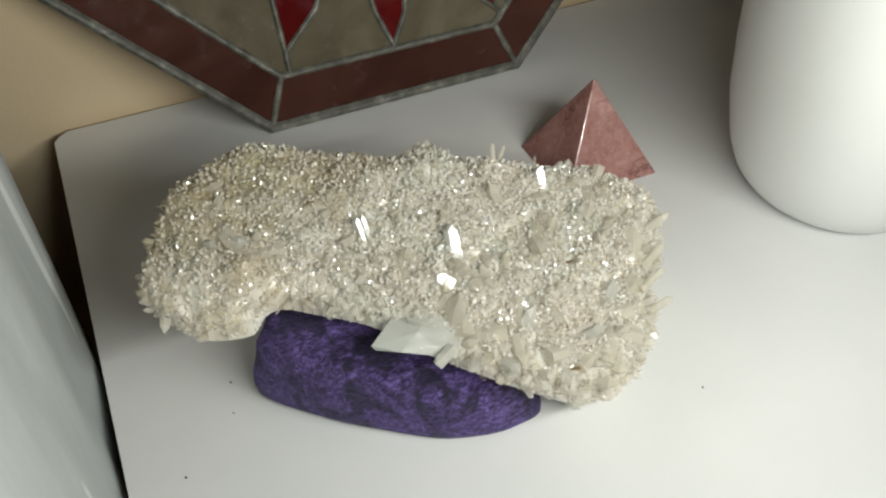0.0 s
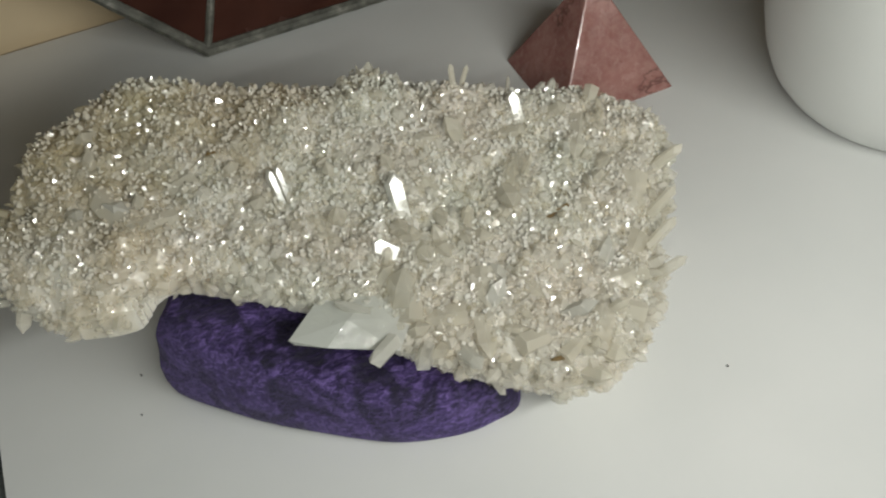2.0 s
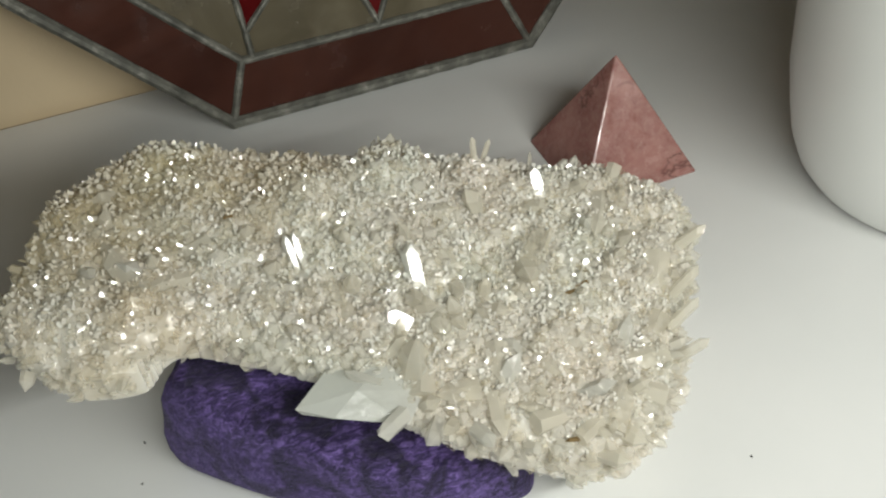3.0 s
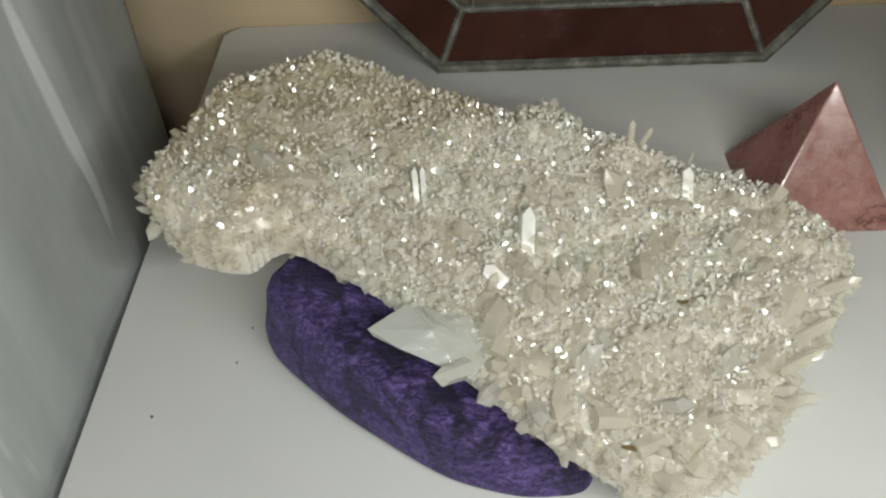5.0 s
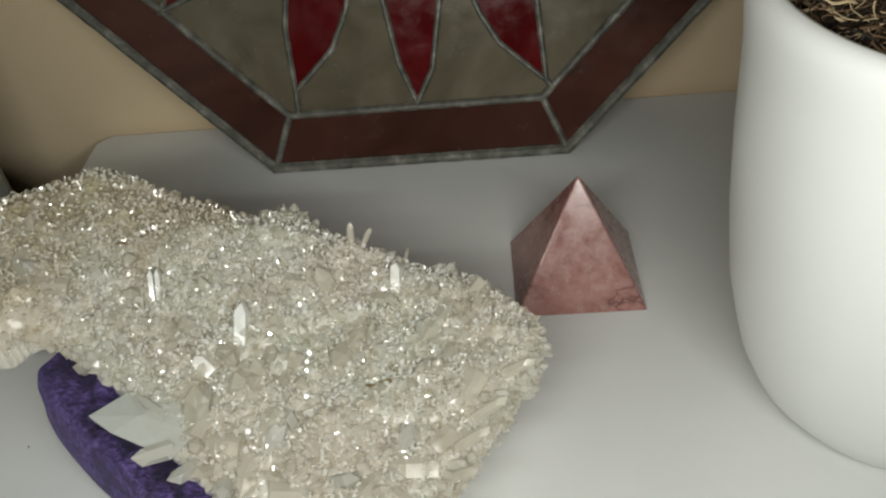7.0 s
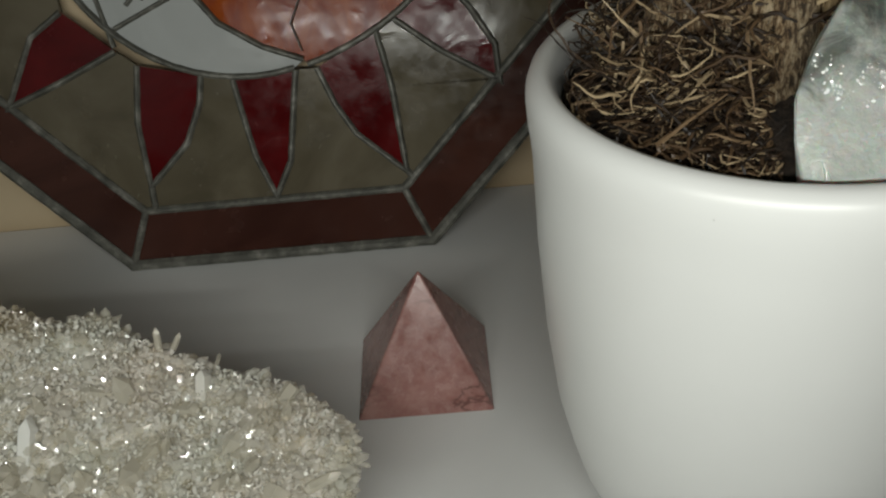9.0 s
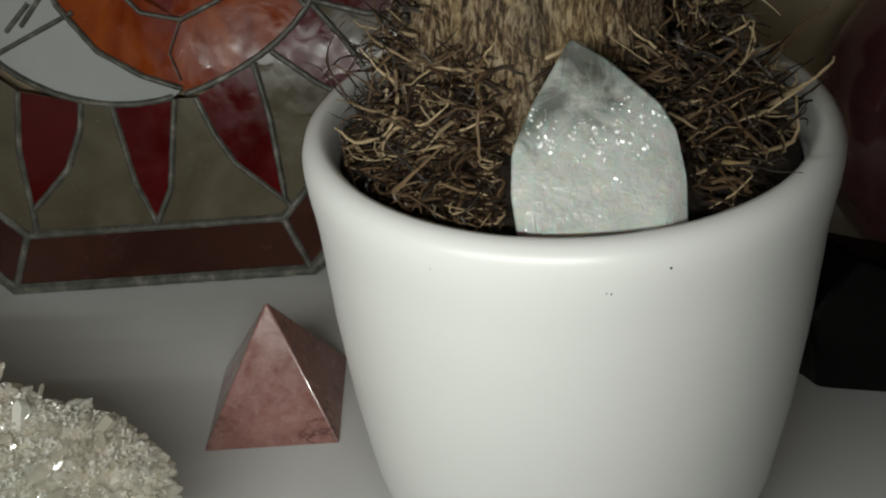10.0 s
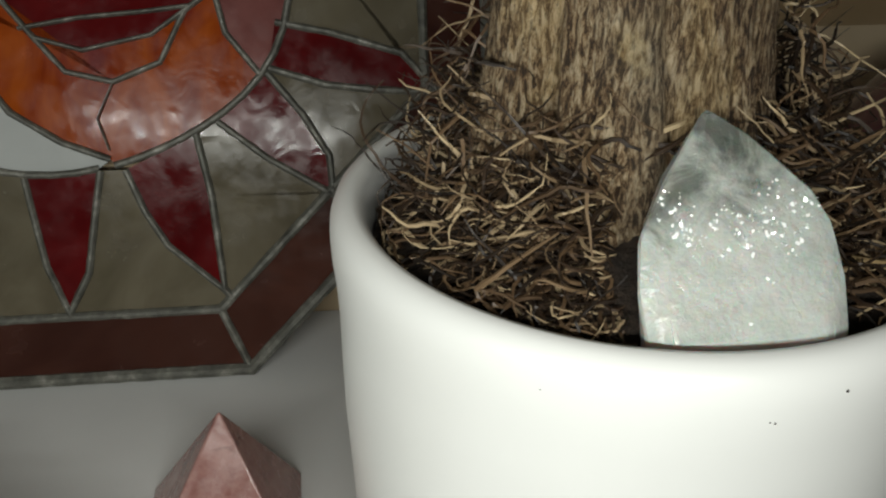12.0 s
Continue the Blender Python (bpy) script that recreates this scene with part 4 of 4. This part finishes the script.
    for k in range(420):
        p = Vector((rng.uniform(0.238, 0.2640), rng.uniform(-0.228, -0.188), 0))
        r = math.hypot(p.x - POT[0], p.y - POT[1])
        p.z = soil_height(min(r, 0.064)) + rng.uniform(0.0, 0.004)
        heading, curl, lift, pts = rng.uniform(0, 6.28), rng.gauss(0, 0.3), rng.uniform(-0.4, 0.6), []
        for i in range(rng.randint(7, 12)):
            if p.x > 0.2645 or math.hypot(p.x - POT[0], p.y - POT[1]) > 0.0625:
                break
            pts.append(p.copy())
            heading += curl + rng.gauss(0, 0.3)
            lift += rng.gauss(-0.05, 0.25)
            p = p + Vector((math.cos(heading), math.sin(heading), math.sin(lift) * 0.7)) * rng.uniform(0.0009, 0.0018)
        if len(pts) > 3:
            root_tube(pts, rng.uniform(0.00022, 0.00056))
    # long wiry roots that stick out over the rim on the far side
    for k in range(34):
        a = rng.gauss(0.35, 0.55) if k % 2 else rng.gauss(2.75, 0.4)
        p = Vector((POT[0] + 0.036 * math.cos(a), POT[1] + 0.036 * math.sin(a), rng.uniform(0.180, 0.206)))
        heading, lift, pts = a + rng.gauss(0, 0.3), rng.uniform(-0.2, 0.8), []
        for i in range(rng.randint(9, 16)):
            pts.append(p.copy())
            heading += rng.gauss(0, 0.25)
            lift += rng.gauss(-0.10, 0.2)
            p = p + Vector((math.cos(heading), math.sin(heading), math.sin(lift))) * 0.0019
            p.z = max(p.z, 0.1695 if math.hypot(p.x - POT[0], p.y - POT[1]) > 0.060 else 0.165)
        root_tube(pts, rng.uniform(0.0002, 0.0004))
    # a fringe of stiff roots down both flanks of the trunk
    for k in range(330):
        a = rng.gauss(0.05, 0.42) if k % 4 else rng.gauss(3.0, 0.35)
        z = 0.172 + 0.040 * rng.random() ** 1.4
        r = 0.0335 + 0.010 * max(0.0, 1 - (z - 0.165) / 0.05) + rng.uniform(-0.002, 0.003)
        p = Vector((POT[0] - 0.005 + r * math.cos(a), POT[1] + 0.003 + r * math.sin(a), z))
        heading, lift, pts = a + rng.gauss(0, 0.8), rng.uniform(-1.3, 0.3), []
        for i in range(rng.randint(7, 14)):
            pts.append(p.copy())
            heading += rng.gauss(0, 0.32)
            lift += rng.gauss(-0.04, 0.28)
            p = p + Vector((math.cos(heading) * math.cos(lift), math.sin(heading) * math.cos(lift), math.sin(lift))) * 0.0015
            rr = math.hypot(p.x - POT[0], p.y - POT[1])
            p.z = max(p.z, soil_height(min(rr, 0.064)) + 0.0003)
            if rr > 0.060 and p.z < 0.174:
                break
        if len(pts) > 3:
            root_tube(pts, rng.uniform(0.00025, 0.00062))
    mat = under(new("root_mat", mesh_from("root_mat", verts, faces, ROOT)), root)
    tagged(mat, "tangled dry brown fibrous roots", kind="stuff")
    # a few thick pale roots on top
    for a0, a1, r0, r1 in ((-2.35, -1.66, 0.059, 0.052), (-2.0, -1.60, 0.050, 0.057), (-0.9, -0.35, 0.052, 0.057)):
        verts, faces, pts = [], [], []
        for i in range(18):
            t = i / 17
            a, r = a0 + (a1 - a0) * t, r0 + (r1 - r0) * t + 0.0022 * math.sin(t * 11 + a0)
            pts.append(Vector((POT[0] + r * math.cos(a), POT[1] + r * math.sin(a), soil_height(r) + 0.0035 + 0.0012 * math.sin(t * 8))))
        root_tube(pts, 0.0009)
        under(new("thick_root", mesh_from("thick_root", verts, faces, PALE_ROOT, True)), root)
    sprout(root)


def sprout(root):
    """A tiny green leaf on a thread of a stalk beside the trunk."""
    stalk = bmesh.new()
    bmesh.ops.create_cone(stalk, segments=6, radius1=0.0005, radius2=0.0003, depth=0.027)
    ends = Vector((0.3030, -0.1600, 0.2130)), Vector((0.3285, -0.1500, 0.2140))
    bmesh.ops.transform(stalk, matrix=Matrix.Translation((ends[0] + ends[1]) / 2) @ (ends[1] - ends[0]).to_track_quat("Z", "Y").to_matrix().to_4x4(), verts=stalk.verts[:])
    part("stalk", stalk, LEAF, root, smooth=True)
    blade = bmesh.new()
    bmesh.ops.create_icosphere(blade, subdivisions=2, radius=1)
    for v in blade.verts:
        v.co = ends[1] + Vector((v.co.x * 0.0030, v.co.y * 0.0008, v.co.z * 0.0042 * (1 - 0.25 * v.co.x)))
    part("leaf", blade, LEAF, root, "tiny bright green leaf tip", smooth=True)


LEAF = plain_paint("fresh_leaf_green", (0.16, 0.30, 0.03))
PALE_ROOT = plain_paint("pale_root", (0.36, 0.25, 0.12))
plant()


def quartz_point():
    x, y, z = 0.2850, -0.2220, 0.150
    # the outline seen from the front, leaning back towards the trunk, with a narrower front and back face
    outline = [(0.2808, 0.2006), (0.2760, 0.1950), (0.2712, 0.1888), (0.2656, 0.1800), (0.2648, 0.1725), (0.2657, 0.1650), (0.2680, 0.1500),
               (0.3020, 0.1500), (0.3042, 0.1650), (0.3047, 0.1735), (0.3032, 0.1820), (0.3000, 0.1870), (0.2950, 0.1912), (0.2885, 0.1962)]
    pts = []
    for u, w in outline:
        slope = -0.2262 + (w - 0.165) * (0.70 if w > 0.165 else -0.25)
        taper = min(1, (0.2006 - w) / 0.012)
        pts.append(Vector((u, slope, w)))
        pts.append(Vector((x + (u - x) * 0.74, slope - 0.0030 * taper, 0.170 + (w - 0.170) * 0.82)))
        pts.append(Vector((x + (u - x) * 0.80, slope + 0.0090 * taper, 0.170 + (w - 0.170) * 0.85)))
    root = thing("quartz_point", "clear quartz point with frosty inclusions standing in the pot", "crystal", (x, y, z))
    bm = hull(pts)
    bmesh.ops.dissolve_limit(bm, angle_limit=radians(4), verts=bm.verts[:], edges=bm.edges[:])
    bmesh.ops.bevel(bm, geom=bm.edges[:], offset=0.0005, segments=1, affect="EDGES", clamp_overlap=True)
    tree = [(f.normal.copy(), f.calc_center_median(), f.calc_area()) for f in bm.faces]
    part("body", bm, POINT, root)
    rng = random.Random(31)
    verts, faces = [], []
    front = [t for t in tree if t[0].y < -0.3 and t[2] > 2e-5]
    # glints added as white flakes on the front faces, aimed near the torch
    for k in range(420):
        n, c, a = rng.choices(front, [t[2] for t in front])[0]
        u = n.orthogonal().normalized()
        v = n.cross(u)
        r = math.sqrt(a) * 0.36
        p = c + u * rng.uniform(-r, r) + v * rng.uniform(-r, r) + n * rng.uniform(0.0001, 0.0004)
        if p.z < z + 0.028 and rng.random() < 0.86:
            continue
        tilt = ((Vector((rng.uniform(0.08, 0.27), -0.395, 0.265)) - p).normalized() + Vector((rng.gauss(0, 0.08), rng.gauss(0, 0.08), rng.gauss(0, 0.08)))).normalized()
        m = Matrix.Translation(p) @ aim(tilt, rng.uniform(0, 6.28))
        s1 = 0.00012 + 0.0005 * rng.random() ** 3
        base = len(verts)
        verts += [m @ Vector(q) for q in ((-s1, -s1 * 0.5, 0), (s1 * 0.8, -s1 * 0.7, 0), (s1, s1 * 0.4, 0), (-s1 * 0.3, s1 * 0.6, 0), (0, 0, -0.0012))]
        faces += [(base, base + 1, base + 2, base + 3), (base + 1, base, base + 4), (base + 2, base + 1, base + 4), (base + 3, base + 2, base + 4), (base, base + 3, base + 4)]
    flakes = under(new("glint_flake", mesh_from("glint_flake", verts, faces, FLAKE)), root)
    tagged(flakes, "small white fracture flakes added on the faces, tilted to glint", kind="stuff")


quartz_point()


# ---- dark stones behind the pot ----
def plum_sphere():
    root = thing("stone_sphere", "dark plum polished stone sphere resting on a small ring stand", "sphere", (0.482, -0.050, 0.0))
    bm = bmesh.new()
    bmesh.ops.create_uvsphere(bm, u_segments=96, v_segments=48, radius=0.0780)
    bmesh.ops.translate(bm, verts=bm.verts[:], vec=(0.482, -0.050, 0.0930))
    part("ball", bm, PLUM, root, smooth=True)
    ring = [(0.020, 0.0), (0.028, 0.0), (0.031, 0.004), (0.0300, 0.0170), (0.0270, 0.0196), (0.0225, 0.0180), (0.020, 0.008), (0.020, 0.0)]
    part("ring_stand", turned(ring, (0.482, -0.050, 0), 48), DARK_WOOD, root, smooth=True)


plum_sphere()


def obsidian():
    rng = random.Random(21)
    pts = []
    for k in range(60):
        t = rng.random()
        x = 0.380 + 0.082 * t
        h = 0.076 - 0.046 * max(0, (t - 0.35) / 0.65)
        pts.append(Vector((x, rng.uniform(-0.118, -0.104) if rng.random() < 0.5 else rng.uniform(-0.104, -0.084), rng.choice((0, 0, 0.3, 0.6, 1.0)) * h * rng.uniform(0.85, 1.0))))
    bm = hull(pts)
    bmesh.ops.bevel(bm, geom=bm.edges[:], offset=0.0012, segments=1, affect="EDGES")
    for v in bm.verts:
        v.co.z = max(v.co.z, 0.0)
    tagged(part("obsidian_chunk", bm, OBSIDIAN, None), "rough black glassy obsidian chunk on the table behind the pot", "stone")


obsidian()


# ---- crumbs on the table ----
for k, (x, y, s) in enumerate(((-0.0985, -0.2130, 0.0007), (-0.069, -0.172, 0.0006), (-0.072, -0.189, 0.0005), (0.128, -0.262, 0.0006), (-0.060, -0.255, 0.0007))):
    bm = hull([Vector((x + random.uniform(-1, 1) * s, y + random.uniform(-1, 1) * s, s * 0.8 + random.uniform(-0.75, 0.75) * s)) for _ in range(9)])
    tagged(part("crumb", bm, SPECK, None), "tiny dark crumb on the white tabletop", "crumb", "crumbs on the table")
